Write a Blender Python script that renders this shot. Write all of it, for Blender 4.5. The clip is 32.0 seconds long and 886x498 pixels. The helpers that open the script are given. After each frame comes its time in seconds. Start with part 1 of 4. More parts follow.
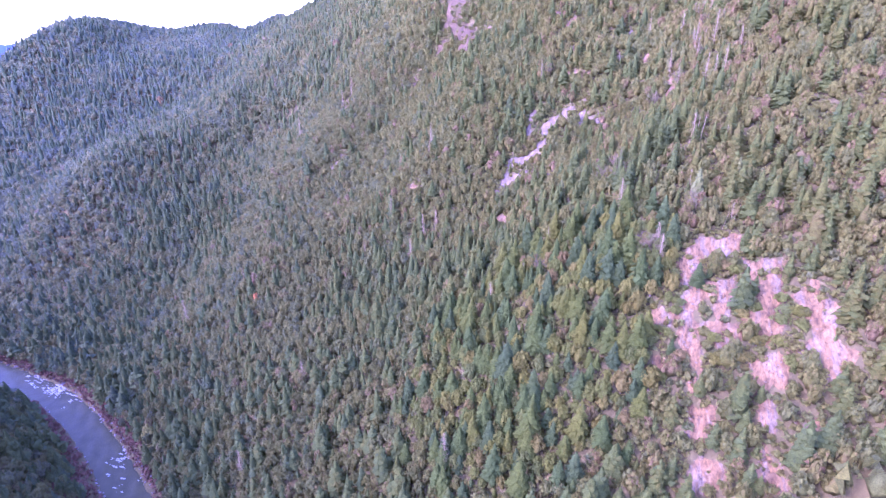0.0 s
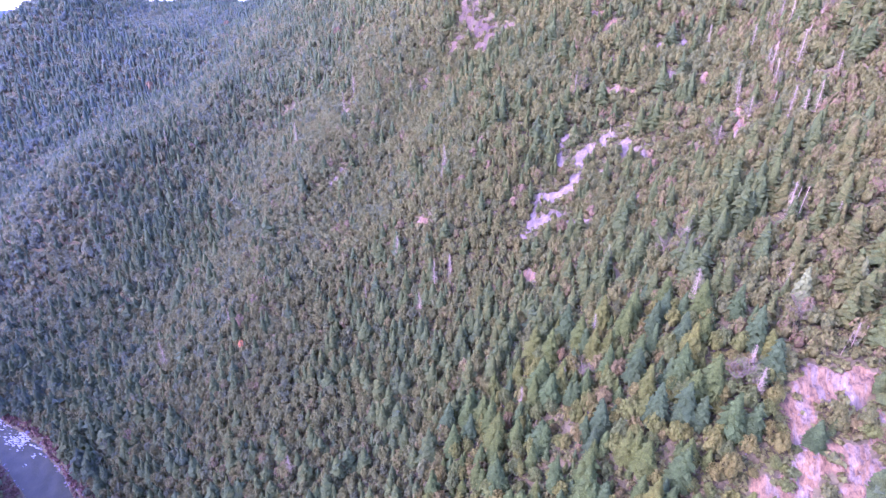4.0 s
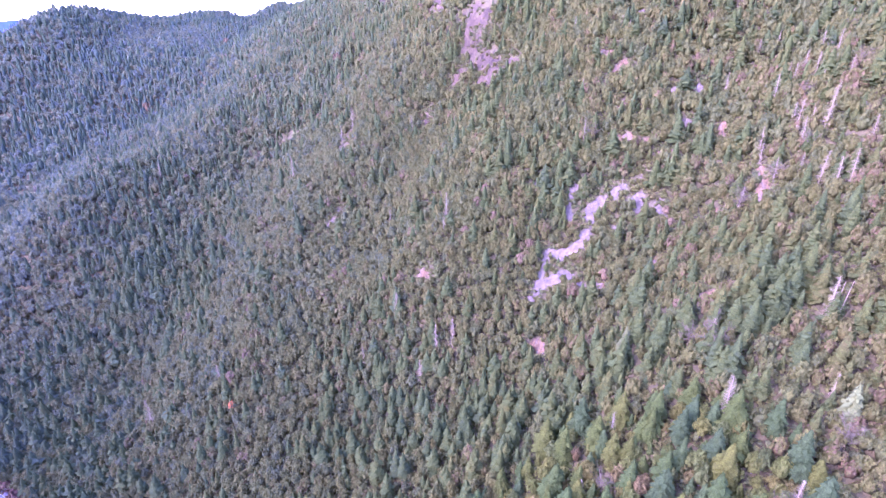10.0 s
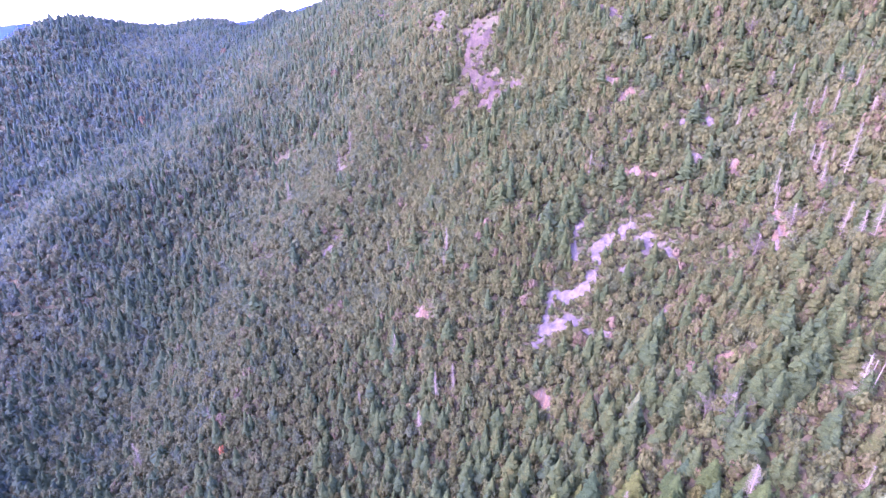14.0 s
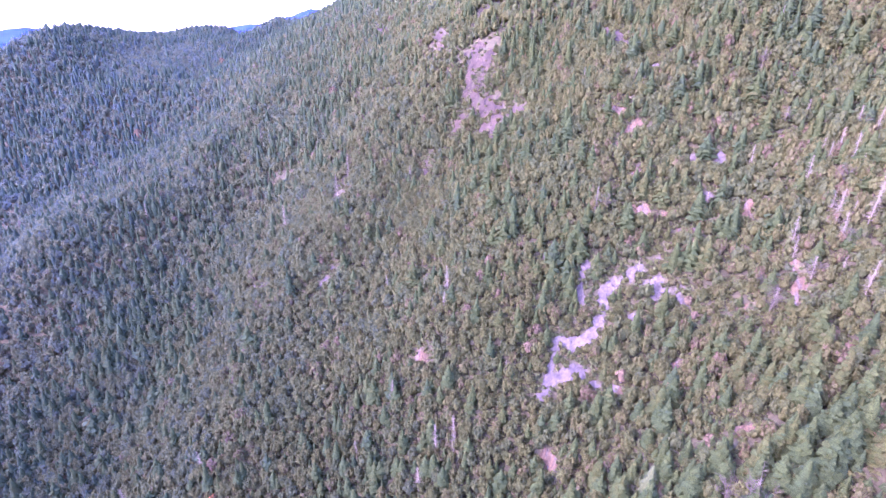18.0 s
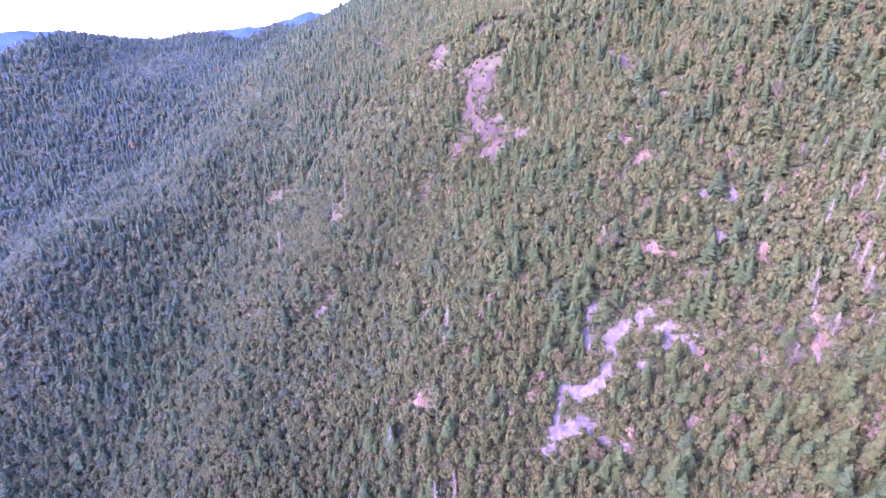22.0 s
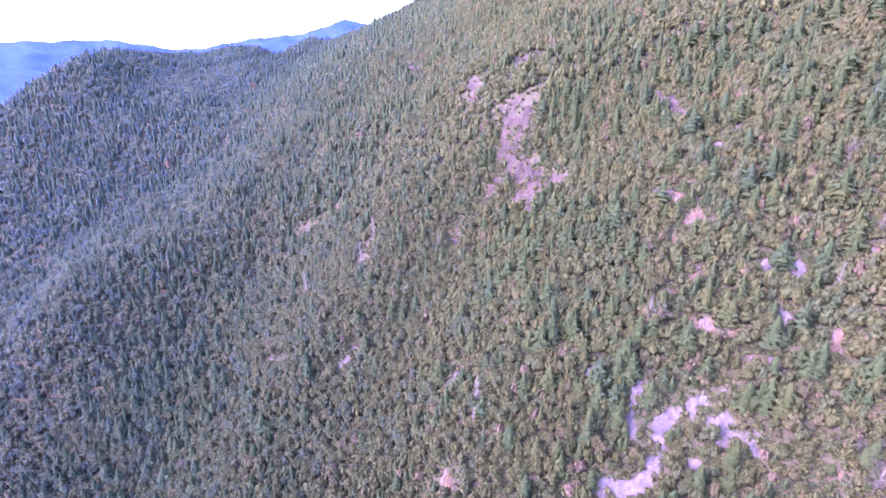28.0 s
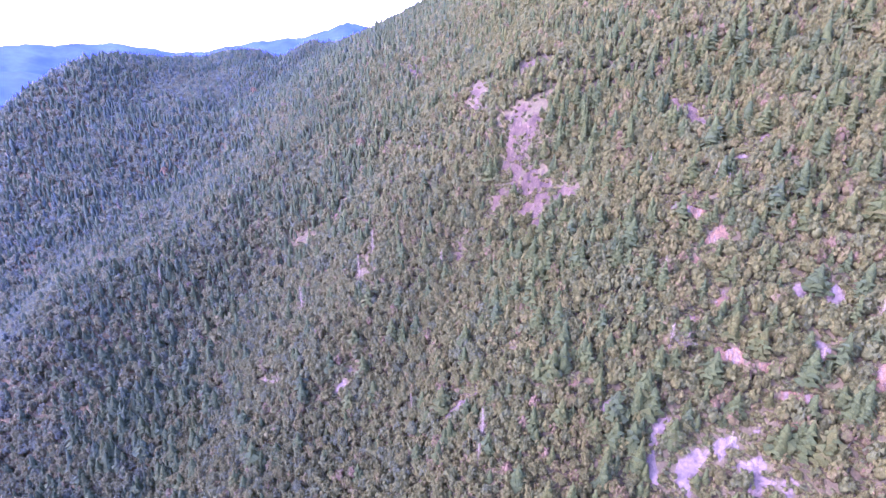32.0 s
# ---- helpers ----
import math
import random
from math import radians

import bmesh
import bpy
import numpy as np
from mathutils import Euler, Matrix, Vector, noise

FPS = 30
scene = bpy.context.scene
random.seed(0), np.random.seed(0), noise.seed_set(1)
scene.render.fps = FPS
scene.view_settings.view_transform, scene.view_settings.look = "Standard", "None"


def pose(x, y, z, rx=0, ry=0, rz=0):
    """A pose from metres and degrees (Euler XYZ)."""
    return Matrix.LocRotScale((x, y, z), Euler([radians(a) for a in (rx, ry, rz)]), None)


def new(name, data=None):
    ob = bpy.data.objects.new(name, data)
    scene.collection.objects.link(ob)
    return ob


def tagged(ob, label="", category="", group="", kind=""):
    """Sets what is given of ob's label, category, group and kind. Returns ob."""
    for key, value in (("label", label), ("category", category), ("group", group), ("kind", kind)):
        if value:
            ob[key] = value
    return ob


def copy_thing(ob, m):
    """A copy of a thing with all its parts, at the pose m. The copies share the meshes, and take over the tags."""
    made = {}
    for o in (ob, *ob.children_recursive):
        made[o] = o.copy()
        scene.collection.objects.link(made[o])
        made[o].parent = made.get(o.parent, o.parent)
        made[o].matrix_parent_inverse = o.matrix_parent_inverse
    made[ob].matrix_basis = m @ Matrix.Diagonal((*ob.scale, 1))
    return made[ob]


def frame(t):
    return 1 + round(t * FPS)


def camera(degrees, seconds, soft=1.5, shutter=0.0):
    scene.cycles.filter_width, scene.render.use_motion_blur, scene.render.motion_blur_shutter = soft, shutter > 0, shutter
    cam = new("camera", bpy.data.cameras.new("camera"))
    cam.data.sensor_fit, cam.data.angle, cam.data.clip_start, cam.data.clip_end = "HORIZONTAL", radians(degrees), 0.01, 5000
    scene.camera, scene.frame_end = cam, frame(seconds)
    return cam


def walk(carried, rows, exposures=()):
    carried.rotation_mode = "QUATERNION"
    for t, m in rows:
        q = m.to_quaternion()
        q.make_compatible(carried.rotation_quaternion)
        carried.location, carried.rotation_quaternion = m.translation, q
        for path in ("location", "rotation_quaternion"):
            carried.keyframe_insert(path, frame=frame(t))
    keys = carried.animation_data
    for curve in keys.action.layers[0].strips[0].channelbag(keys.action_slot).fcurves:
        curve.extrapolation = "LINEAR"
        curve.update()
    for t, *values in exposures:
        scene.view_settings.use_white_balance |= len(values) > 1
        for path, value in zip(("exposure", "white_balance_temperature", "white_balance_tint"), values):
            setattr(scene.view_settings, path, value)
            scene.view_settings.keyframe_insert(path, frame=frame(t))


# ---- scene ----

cam = camera(84.5, 32.0, soft=1.4)
METRES, EYE, TILT, LEAN, TURN = 170.0, 220.0, -25.5, 0.0, 0.0
ROWS = [
    (0.0, 0.0303, -0.1736, -0.1482, 0.121, 3.548, 0.872),
    (0.1, 0.0273, -0.1564, -0.1328, 0.117, 3.243, 0.780),
    (0.2, 0.0243, -0.1392, -0.1174, 0.113, 2.938, 0.688),
    (0.3, 0.0213, -0.1221, -0.1021, 0.109, 2.634, 0.596),
    (0.4, 0.0183, -0.1049, -0.0867, 0.105, 2.329, 0.503),
    (0.5, 0.0153, -0.0877, -0.0713, 0.101, 2.024, 0.411),
    (0.6, 0.0123, -0.0705, -0.0559, 0.097, 1.719, 0.319),
    (0.7, 0.0093, -0.0533, -0.0405, 0.092, 1.414, 0.227),
    (0.8, 0.0063, -0.0362, -0.0252, 0.088, 1.110, 0.134),
    (0.9, 0.0033, -0.0190, -0.0098, 0.084, 0.805, 0.042),
    (1.0, 0.0003, -0.0018, 0.0056, 0.080, 0.500, -0.050),
    (1.1, -0.0014, 0.0135, 0.0195, 0.100, 0.380, -0.054),
    (1.5, -0.0023, 0.0274, 0.0369, 0.18, 0.17, -0.07),
    (2.0, -0.0027, 0.0369, 0.0505, 0.26, 0.23, -0.09),
    (2.5, -0.0032, 0.0457, 0.0641, 0.31, 0.31, -0.12),
    (3.0, -0.0036, 0.0544, 0.0778, 0.36, 0.38, -0.15),
    (3.5, -0.0043, 0.0623, 0.0914, 0.39, 0.46, -0.16),
    (5.5, -0.0036, 0.0941, 0.1422, 0.56, 0.84, -0.2),
    (6.0, -0.0055, 0.1004, 0.1555, 0.52, 0.91, -0.22),
    (6.5, -0.0052, 0.1083, 0.1695, 0.57, 0.95, -0.2),
    (7.0, -0.0056, 0.1155, 0.1836, 0.59, 0.98, -0.21),
    (7.5, -0.0073, 0.122, 0.1962, 0.56, 1.07, -0.23),
    (8.0, -0.0066, 0.13, 0.2108, 0.59, 1.07, -0.22),
    (8.5, -0.0072, 0.1372, 0.2243, 0.59, 1.13, -0.22),
    (9.0, -0.0075, 0.1439, 0.2373, 0.59, 1.15, -0.22),
    (9.5, -0.0085, 0.1508, 0.2509, 0.57, 1.21, -0.23),
    (10.0, -0.0086, 0.1576, 0.2636, 0.56, 1.26, -0.21),
    (10.5, -0.0099, 0.1647, 0.2781, 0.52, 1.32, -0.24),
    (11.0, -0.0097, 0.1717, 0.2915, 0.52, 1.33, -0.23),
    (11.5, -0.0103, 0.1788, 0.3055, 0.5, 1.38, -0.25),
    (12.0, -0.0102, 0.1865, 0.3199, 0.52, 1.39, -0.23),
    (12.5, -0.0105, 0.1937, 0.3336, 0.51, 1.43, -0.23),
    (13.0, -0.011, 0.2007, 0.3475, 0.5, 1.47, -0.25),
    (13.5, -0.0115, 0.2078, 0.3613, 0.48, 1.52, -0.25),
    (14.0, -0.0116, 0.2153, 0.3753, 0.48, 1.56, -0.27),
    (14.5, -0.0121, 0.2223, 0.3893, 0.46, 1.6, -0.28),
    (16.5, -0.0117, 0.2512, 0.4499, 0.49, 1.61, -0.31),
    (17.0, -0.0122, 0.2585, 0.4635, 0.47, 1.66, -0.31),
    (17.5, -0.0131, 0.2656, 0.4773, 0.46, 1.71, -0.32),
    (18.0, -0.0135, 0.2729, 0.4919, 0.48, 1.74, -0.32),
    (18.5, -0.0141, 0.2799, 0.5057, 0.47, 1.79, -0.33),
    (19.0, -0.0149, 0.2869, 0.5202, 0.47, 1.8, -0.33),
    (19.5, -0.0153, 0.2942, 0.5341, 0.46, 1.85, -0.34),
    (20.0, -0.0157, 0.3016, 0.5485, 0.46, 1.87, -0.35),
    (20.5, -0.016, 0.3087, 0.5622, 0.43, 1.89, -0.37),
    (21.0, -0.0165, 0.316, 0.5767, 0.4, 1.85, -0.35),
    (21.5, -0.0175, 0.3228, 0.5905, 0.37, 1.86, -0.35),
    (22.0, -0.0179, 0.3302, 0.6054, 0.36, 1.84, -0.33),
    (22.5, -0.0182, 0.3375, 0.6196, 0.35, 1.85, -0.33),
    (23.0, -0.019, 0.3446, 0.6341, 0.42, 1.89, -0.36),
    (23.5, -0.0193, 0.352, 0.6486, 0.56, 1.92, -0.45),
    (24.0, -0.0201, 0.3589, 0.6633, 0.77, 1.95, -0.54),
    (24.5, -0.0213, 0.366, 0.6776, 1.27, 2.01, -0.75),
    (25.0, -0.0231, 0.3727, 0.6916, 1.96, 2.04, -1.04),
    (25.5, -0.0241, 0.3803, 0.7056, 2.59, 2.08, -1.28),
    (27.5, -0.0289, 0.4082, 0.7659, 3.66, 2.16, -1.68),
    (28.0, -0.0301, 0.416, 0.779, 3.67, 2.22, -1.67),
    (28.5, -0.0313, 0.4253, 0.7872, 3.7, 2.27, -1.68),
    (29.0, -0.0323, 0.4361, 0.7931, 3.72, 2.31, -1.68),
    (29.5, -0.0332, 0.4477, 0.7994, 3.74, 2.33, -1.67),
    (30.0, -0.0344, 0.4602, 0.806, 3.78, 2.36, -1.68),
    (30.5, -0.0354, 0.4734, 0.8125, 3.81, 2.38, -1.69),
    (31.0, -0.0364, 0.4873, 0.8189, 3.86, 2.43, -1.71),
    (31.5, -0.038, 0.5013, 0.826, 3.9, 2.46, -1.72),
    (32.0, -0.0394, 0.5158, 0.8335, 3.96, 2.48, -1.73),
]
walk(cam, [(t, pose(0, 0, EYE, TILT, LEAN, TURN) @ pose(METRES * x, METRES * y, METRES * z, 90 + pitch, roll, yaw)) for t, x, y, z, yaw, pitch, roll in ROWS],
     exposures=[(t, 4.24 + e, 4990, 101) for t, e in ((0.0, 0.0), (0.4, -0.2), (1.0, -0.25), (2.0, -0.08), (3.5, -0.04), (7.0, 0.04), (14.0, 0.03), (21.0, -0.04), (32.0, -0.06))])

# ---- light: late-autumn sun from the left behind, bright hazy sky ----
TO_SUN = Vector((-0.80, -0.34, 0.62)).normalized()
world = bpy.data.worlds.new("sky")
scene.world = world
world.use_nodes = True
sky = world.node_tree.nodes.new("ShaderNodeTexSky")
sky.sky_type, sky.sun_disc = "NISHITA", False
sky.sun_elevation, sky.sun_rotation = math.asin(TO_SUN.z), math.atan2(TO_SUN.x, TO_SUN.y)
sky.air_density, sky.dust_density, sky.altitude = 1.0, 1.2, 400
back = world.node_tree.nodes["Background"]
back.inputs["Strength"].default_value = 0.15
world.node_tree.links.new(sky.outputs[0], back.inputs["Color"])
sun = new("sun", bpy.data.lights.new("sun", "SUN"))
sun.data.energy, sun.data.angle, sun.data.color = 0.43, radians(16), (1.0, 0.93, 0.84)
sun.rotation_euler = TO_SUN.to_track_quat("Z", "Y").to_euler()

# ---- materials ----
def material(name, rough=0.85):
    m = bpy.data.materials.new(name)
    m.use_nodes = True
    t = m.node_tree
    b = t.nodes["Principled BSDF"]
    b.inputs["Roughness"].default_value = rough
    b.inputs["Specular IOR Level"].default_value = 0.25
    return m, t, b


def noise_of(t, scale, detail=3.0, stretch=None, rough=0.6, turn=0.0):
    """Noise in metres of the world."""
    geo = t.nodes.new("ShaderNodeNewGeometry")
    n = t.nodes.new("ShaderNodeTexNoise")
    n.inputs["Scale"].default_value, n.inputs["Detail"].default_value, n.inputs["Roughness"].default_value = scale, detail, rough
    if stretch:
        mp = t.nodes.new("ShaderNodeMapping")
        mp.vector_type = "TEXTURE"
        mp.inputs["Scale"].default_value = stretch
        mp.inputs["Rotation"].default_value = (0, 0, radians(turn))
        t.links.new(geo.outputs["Position"], mp.inputs["Vector"])
        t.links.new(mp.outputs[0], n.inputs["Vector"])
    else:
        t.links.new(geo.outputs["Position"], n.inputs["Vector"])
    return n.outputs["Fac"]


def ramp(t, fac, stops, easing="LINEAR"):
    r = t.nodes.new("ShaderNodeValToRGB")
    r.color_ramp.interpolation = easing
    while len(r.color_ramp.elements) < len(stops):
        r.color_ramp.elements.new(1.0)
    for e, (p, c) in zip(r.color_ramp.elements, stops):
        e.position, e.color = p, (*c, 1)
    t.links.new(fac, r.inputs["Fac"])
    return r.outputs["Color"]


def mix(t, fac, a, b, how="MIX"):
    m = t.nodes.new("ShaderNodeMix")
    m.data_type, m.blend_type = "RGBA", how
    for socket, v in ((m.inputs[0], fac), (m.inputs[6], a), (m.inputs[7], b)):
        if isinstance(v, (int, float)):
            socket.default_value = v
        elif isinstance(v, tuple):
            socket.default_value = (*v, 1)
        else:
            t.links.new(v, socket)
    return m.outputs[2]


def attribute(t, name):
    a = t.nodes.new("ShaderNodeAttribute")
    a.attribute_name = name
    return a.outputs["Fac"]


def bumped(t, b, fac, strength, distance):
    n = t.nodes.new("ShaderNodeBump")
    n.inputs["Strength"].default_value, n.inputs["Distance"].default_value = strength, distance
    t.links.new(fac, n.inputs["Height"])
    t.links.new(n.outputs[0], b.inputs["Normal"])


def random_of(t, per_tree):
    """A number per tree: from the mesh's own attribute in the joined woods, from the object elsewhere."""
    if per_tree:
        return attribute(t, "tint")
    return t.nodes.new("ShaderNodeObjectInfo").outputs["Random"]


# the lowest stops are bluer: they carry some painted haze for the left slope
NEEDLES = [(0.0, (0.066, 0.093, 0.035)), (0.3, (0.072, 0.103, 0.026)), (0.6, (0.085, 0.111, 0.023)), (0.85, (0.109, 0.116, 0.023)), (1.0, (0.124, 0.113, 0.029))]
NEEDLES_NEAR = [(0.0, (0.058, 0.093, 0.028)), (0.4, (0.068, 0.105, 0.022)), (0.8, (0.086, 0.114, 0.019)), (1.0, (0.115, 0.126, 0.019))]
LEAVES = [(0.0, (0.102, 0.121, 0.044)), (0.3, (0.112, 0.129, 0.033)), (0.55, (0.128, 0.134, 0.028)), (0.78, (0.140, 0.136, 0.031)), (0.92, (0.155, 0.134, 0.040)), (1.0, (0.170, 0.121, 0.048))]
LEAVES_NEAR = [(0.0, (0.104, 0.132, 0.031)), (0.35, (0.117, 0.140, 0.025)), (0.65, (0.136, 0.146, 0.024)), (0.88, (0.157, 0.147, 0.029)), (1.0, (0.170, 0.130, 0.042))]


def foliage(name, stops, joined):
    m, t, b = material(name, 0.9)
    b.inputs["Specular IOR Level"].default_value = 0.08
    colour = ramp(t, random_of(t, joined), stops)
    geo, axes, west_haze = t.nodes.new("ShaderNodeNewGeometry"), t.nodes.new("ShaderNodeSeparateXYZ"), t.nodes.new("ShaderNodeMapRange")
    west_haze.inputs["From Min"].default_value, west_haze.inputs["From Max"].default_value = 20, -470
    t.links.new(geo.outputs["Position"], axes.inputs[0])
    t.links.new(axes.outputs["X"], west_haze.inputs["Value"])
    colour = mix(t, west_haze.outputs[0], colour, mix(t, 1.0, colour, (0.90, 1.0, 1.9), "MULTIPLY"))  # blue air haze painted into the foliage colour, stronger towards -x
    light = ramp(t, noise_of(t, 0.75, 3), [(0.34, (0.88, 0.88, 0.90)), (0.66, (1.12, 1.11, 1.07))])
    colour = mix(t, 1.0, colour, light, "MULTIPLY")
    leaf = ramp(t, noise_of(t, 2.6, 3, None, 0.75), [(0.36, (0.76, 0.76, 0.79)), (0.64, (1.24, 1.24, 1.18))])
    colour = mix(t, 1.0, colour, leaf, "MULTIPLY")
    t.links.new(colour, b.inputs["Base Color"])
    bumped(t, b, noise_of(t, 1.6, 3, None, 0.7), 0.8, 0.4)
    thin, both = t.nodes.new("ShaderNodeBsdfTranslucent"), t.nodes.new("ShaderNodeMixShader")
    both.inputs[0].default_value = 0.55
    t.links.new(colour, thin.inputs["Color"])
    t.links.new(b.inputs["Normal"].links[0].from_socket, thin.inputs["Normal"])
    t.links.new(b.outputs[0], both.inputs[1])
    t.links.new(thin.outputs[0], both.inputs[2])
    t.links.new(both.outputs[0], t.nodes["Material Output"].inputs["Surface"])
    return m


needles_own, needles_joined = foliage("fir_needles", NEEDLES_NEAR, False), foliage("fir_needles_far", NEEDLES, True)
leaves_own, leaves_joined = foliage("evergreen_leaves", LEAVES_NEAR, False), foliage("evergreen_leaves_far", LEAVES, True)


def plain(name, a, c, scale, rough=0.85, bump=0.0, detail=5):
    m, t, b = material(name, rough)
    n = noise_of(t, scale, detail)
    t.links.new(ramp(t, n, [(0.3, a), (0.7, c)]), b.inputs["Base Color"])
    if bump:
        bumped(t, b, n, 0.8, bump)
    return m


bark = plain("bark", (0.07, 0.055, 0.045), (0.15, 0.12, 0.10), 3.0)
dead_wood = plain("bleached_dead_wood", (0.150, 0.118, 0.054), (0.225, 0.182, 0.086), 2.0)
yellow_leaves = plain("yellow_autumn_leaves", (0.105, 0.110, 0.020), (0.160, 0.150, 0.026), 1.2)
orange_leaves = plain("orange_autumn_leaves", (0.26, 0.085, 0.018), (0.36, 0.135, 0.028), 1.2)
russet_leaves = plain("russet_leaves", (0.098, 0.068, 0.022), (0.138, 0.094, 0.030), 1.4)
golden_needles = plain("golden_needles", (0.058, 0.075, 0.014), (0.086, 0.098, 0.018), 1.6, bump=0.3)
grey_twigs = plain("grey_twigs", (0.074, 0.059, 0.023), (0.108, 0.088, 0.037), 2.0)
willow_leaves = plain("rusty_willow_leaves", (0.052, 0.032, 0.015), (0.125, 0.062, 0.028), 0.35)
rock = plain("pale_rock", (0.074, 0.056, 0.030), (0.136, 0.110, 0.064), 0.55, 0.9, 0.15)
river_rock = plain("dark_river_rock", (0.07, 0.06, 0.055), (0.16, 0.14, 0.13), 0.8, 0.7)
foam_mat = plain("white_water", (0.11, 0.12, 0.10), (0.20, 0.21, 0.18), 2.0, 0.5)

ground_mat, t, b = material("forest_floor", 0.95)
fine, broad, veins = noise_of(t, 0.5, 6), noise_of(t, 0.06, 4), noise_of(t, 0.42, 7, (6.0, 1.0, 4.0), 0.7, 74)
crack = noise_of(t, 1.2, 6, (2.2, 1.0, 2.0), 0.75, 74)
floor_c = mix(t, broad, (0.056, 0.051, 0.014), (0.086, 0.073, 0.020))
floor_c = mix(t, 1.0, floor_c, ramp(t, fine, [(0.3, (0.6, 0.6, 0.6)), (0.75, (1.35, 1.3, 1.25))]), "MULTIPLY")
worn = ramp(t, crack, [(0.38, (0.38, 0.36, 0.36)), (0.46, (0.80, 0.78, 0.77)), (0.54, (1.0, 1.0, 1.0)), (0.64, (1.4, 1.4, 1.4))])
soil_c = ramp(t, veins, [(0.34, (0.070, 0.043, 0.014)), (0.44, (0.124, 0.076, 0.023)), (0.52, (0.132, 0.085, 0.028)), (0.57, (0.122, 0.096, 0.050)), (0.68, (0.146, 0.118, 0.062))])
soil_c = mix(t, 1.0, soil_c, worn, "MULTIPLY")
cliff_c = ramp(t, veins, [(0.34, (0.036, 0.023, 0.008)), (0.46, (0.060, 0.040, 0.014)), (0.58, (0.077, 0.055, 0.021)), (0.70, (0.104, 0.080, 0.036))])
cliff_c = mix(t, 1.0, cliff_c, worn, "MULTIPLY")
stains = ramp(t, noise_of(t, 0.16, 5, (2.5, 1.0, 2.5), 0.65, 74), [(0.36, (0.52, 0.50, 0.50)), (0.5, (0.95, 0.95, 0.95)), (0.64, (1.22, 1.2, 1.18))])
cliff_c, soil_c = mix(t, 1.0, cliff_c, stains, "MULTIPLY"), mix(t, 0.6, soil_c, stains, "MULTIPLY")
gravel_c = ramp(t, fine, [(0.3, (0.062, 0.048, 0.026)), (0.5, (0.107, 0.086, 0.048)), (0.7, (0.144, 0.119, 0.070))])
gravel_c = mix(t, 0.8, gravel_c, ramp(t, noise_of(t, 0.13, 4, None, 0.65), [(0.38, (0.58, 0.56, 0.56)), (0.58, (1.12, 1.1, 1.06))]), "MULTIPLY")


def ragged(name):
    """The bare place's mask with an edge broken up by noise."""
    add = t.nodes.new("ShaderNodeMath")
    add.operation = "ADD"
    t.links.new(attribute(t, name), add.inputs[0])
    t.links.new(edge, add.inputs[1])
    return ramp(t, add.outputs[0], [(0.92, (0, 0, 0)), (1.06, (1, 1, 1))])


edge = noise_of(t, 0.45, 5, None, 0.7)
colour = mix(t, ragged("soil"), floor_c, soil_c)
colour = mix(t, ragged("cliff"), colour, cliff_c)
colour = mix(t, ragged("gravel"), colour, gravel_c)
t.links.new(colour, b.inputs["Base Color"])
bumped(t, b, crack, 1.0, 0.6)

water_mat, t, b = material("river_water", 0.4)
n = noise_of(t, 0.16, 4, (1.0, 1.0, 1.0))
t.links.new(ramp(t, n, [(0.3, (0.020, 0.022, 0.007)), (0.7, (0.030, 0.033, 0.010))]), b.inputs["Base Color"])
b.inputs["Specular IOR Level"].default_value = 0.05
bumped(t, b, noise_of(t, 0.7, 4), 0.5, 0.25)

# air haze over the far hills, painted as blue base colour with a faint glow
hills_mat, t, b = material("haze_blue_hills", 1.0)
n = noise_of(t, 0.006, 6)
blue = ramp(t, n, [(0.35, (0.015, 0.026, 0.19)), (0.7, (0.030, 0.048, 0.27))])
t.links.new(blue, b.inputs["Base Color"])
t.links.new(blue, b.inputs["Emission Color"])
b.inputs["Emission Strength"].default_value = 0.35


# ---- the lie of the land ----
# hillside: a tilted, slightly curved flank with spurs (+) and hollows (-): x, y, height, radius
SPURS = [(-340, 480, 24, 65), (-400, 500, 20, 90), (-380, 440, 15, 65), (0, 560, 21, 65), (-760, 1010, 52, 115),
         (100, 280, -36, 45), (-40, 240, -16, 45), (-360, 760, -26, 65), (-160, 520, -16, 45), (-60, 340, -15, 45),
         (-200, 340, -9, 45), (20, 420, -9, 45), (-450, 1030, 14, 70)]
SPURS += [(95, 287, 13, 30), (184, 330, -22, 45), (111, 506, 12, 90), (39, 223, -13, 30), (67, 115, 9, 25), (92, 348, 9, 45), (-19, 284, 7, 30), (-86, 356, 5, 45),
          (105, 163, 5, 30), (18, 492, 8, 26), (25, 432, -9, 25), (-225, 462, -13, 35), (-455, 790, -20, 70), (-420, 985, 8, 60), (-690, 1110, -9, 70)]
RIVER = [(-1101, 330), (-701, 350), (-521, 325), (-421, 296), (-361, 276), (-310, 255), (-255, 230), (-221, 206), (-188, 178), (-155, 146), (-121, 106), (-97, 60), (-85, 0), (-91, -120), (-161, -400)]


def river_side(x, y):
    """Distance to the river's middle line, and its sign: above 0 on the mountain's side."""
    best, sign = np.full(np.shape(x), 1e9), np.ones(np.shape(x))
    for (ax, ay), (bx, by) in zip(RIVER, RIVER[1:]):
        ex, ey = bx - ax, by - ay
        f = np.clip(((x - ax) * ex + (y - ay) * ey) / (ex * ex + ey * ey), 0, 1)
        dx, dy = x - ax - f * ex, y - ay - f * ey
        d = np.hypot(dx, dy)
        near = d < best
        sign = np.where(near, np.sign(ex * dy - ey * dx), sign)
        best = np.where(near, d, best)
    return best, sign


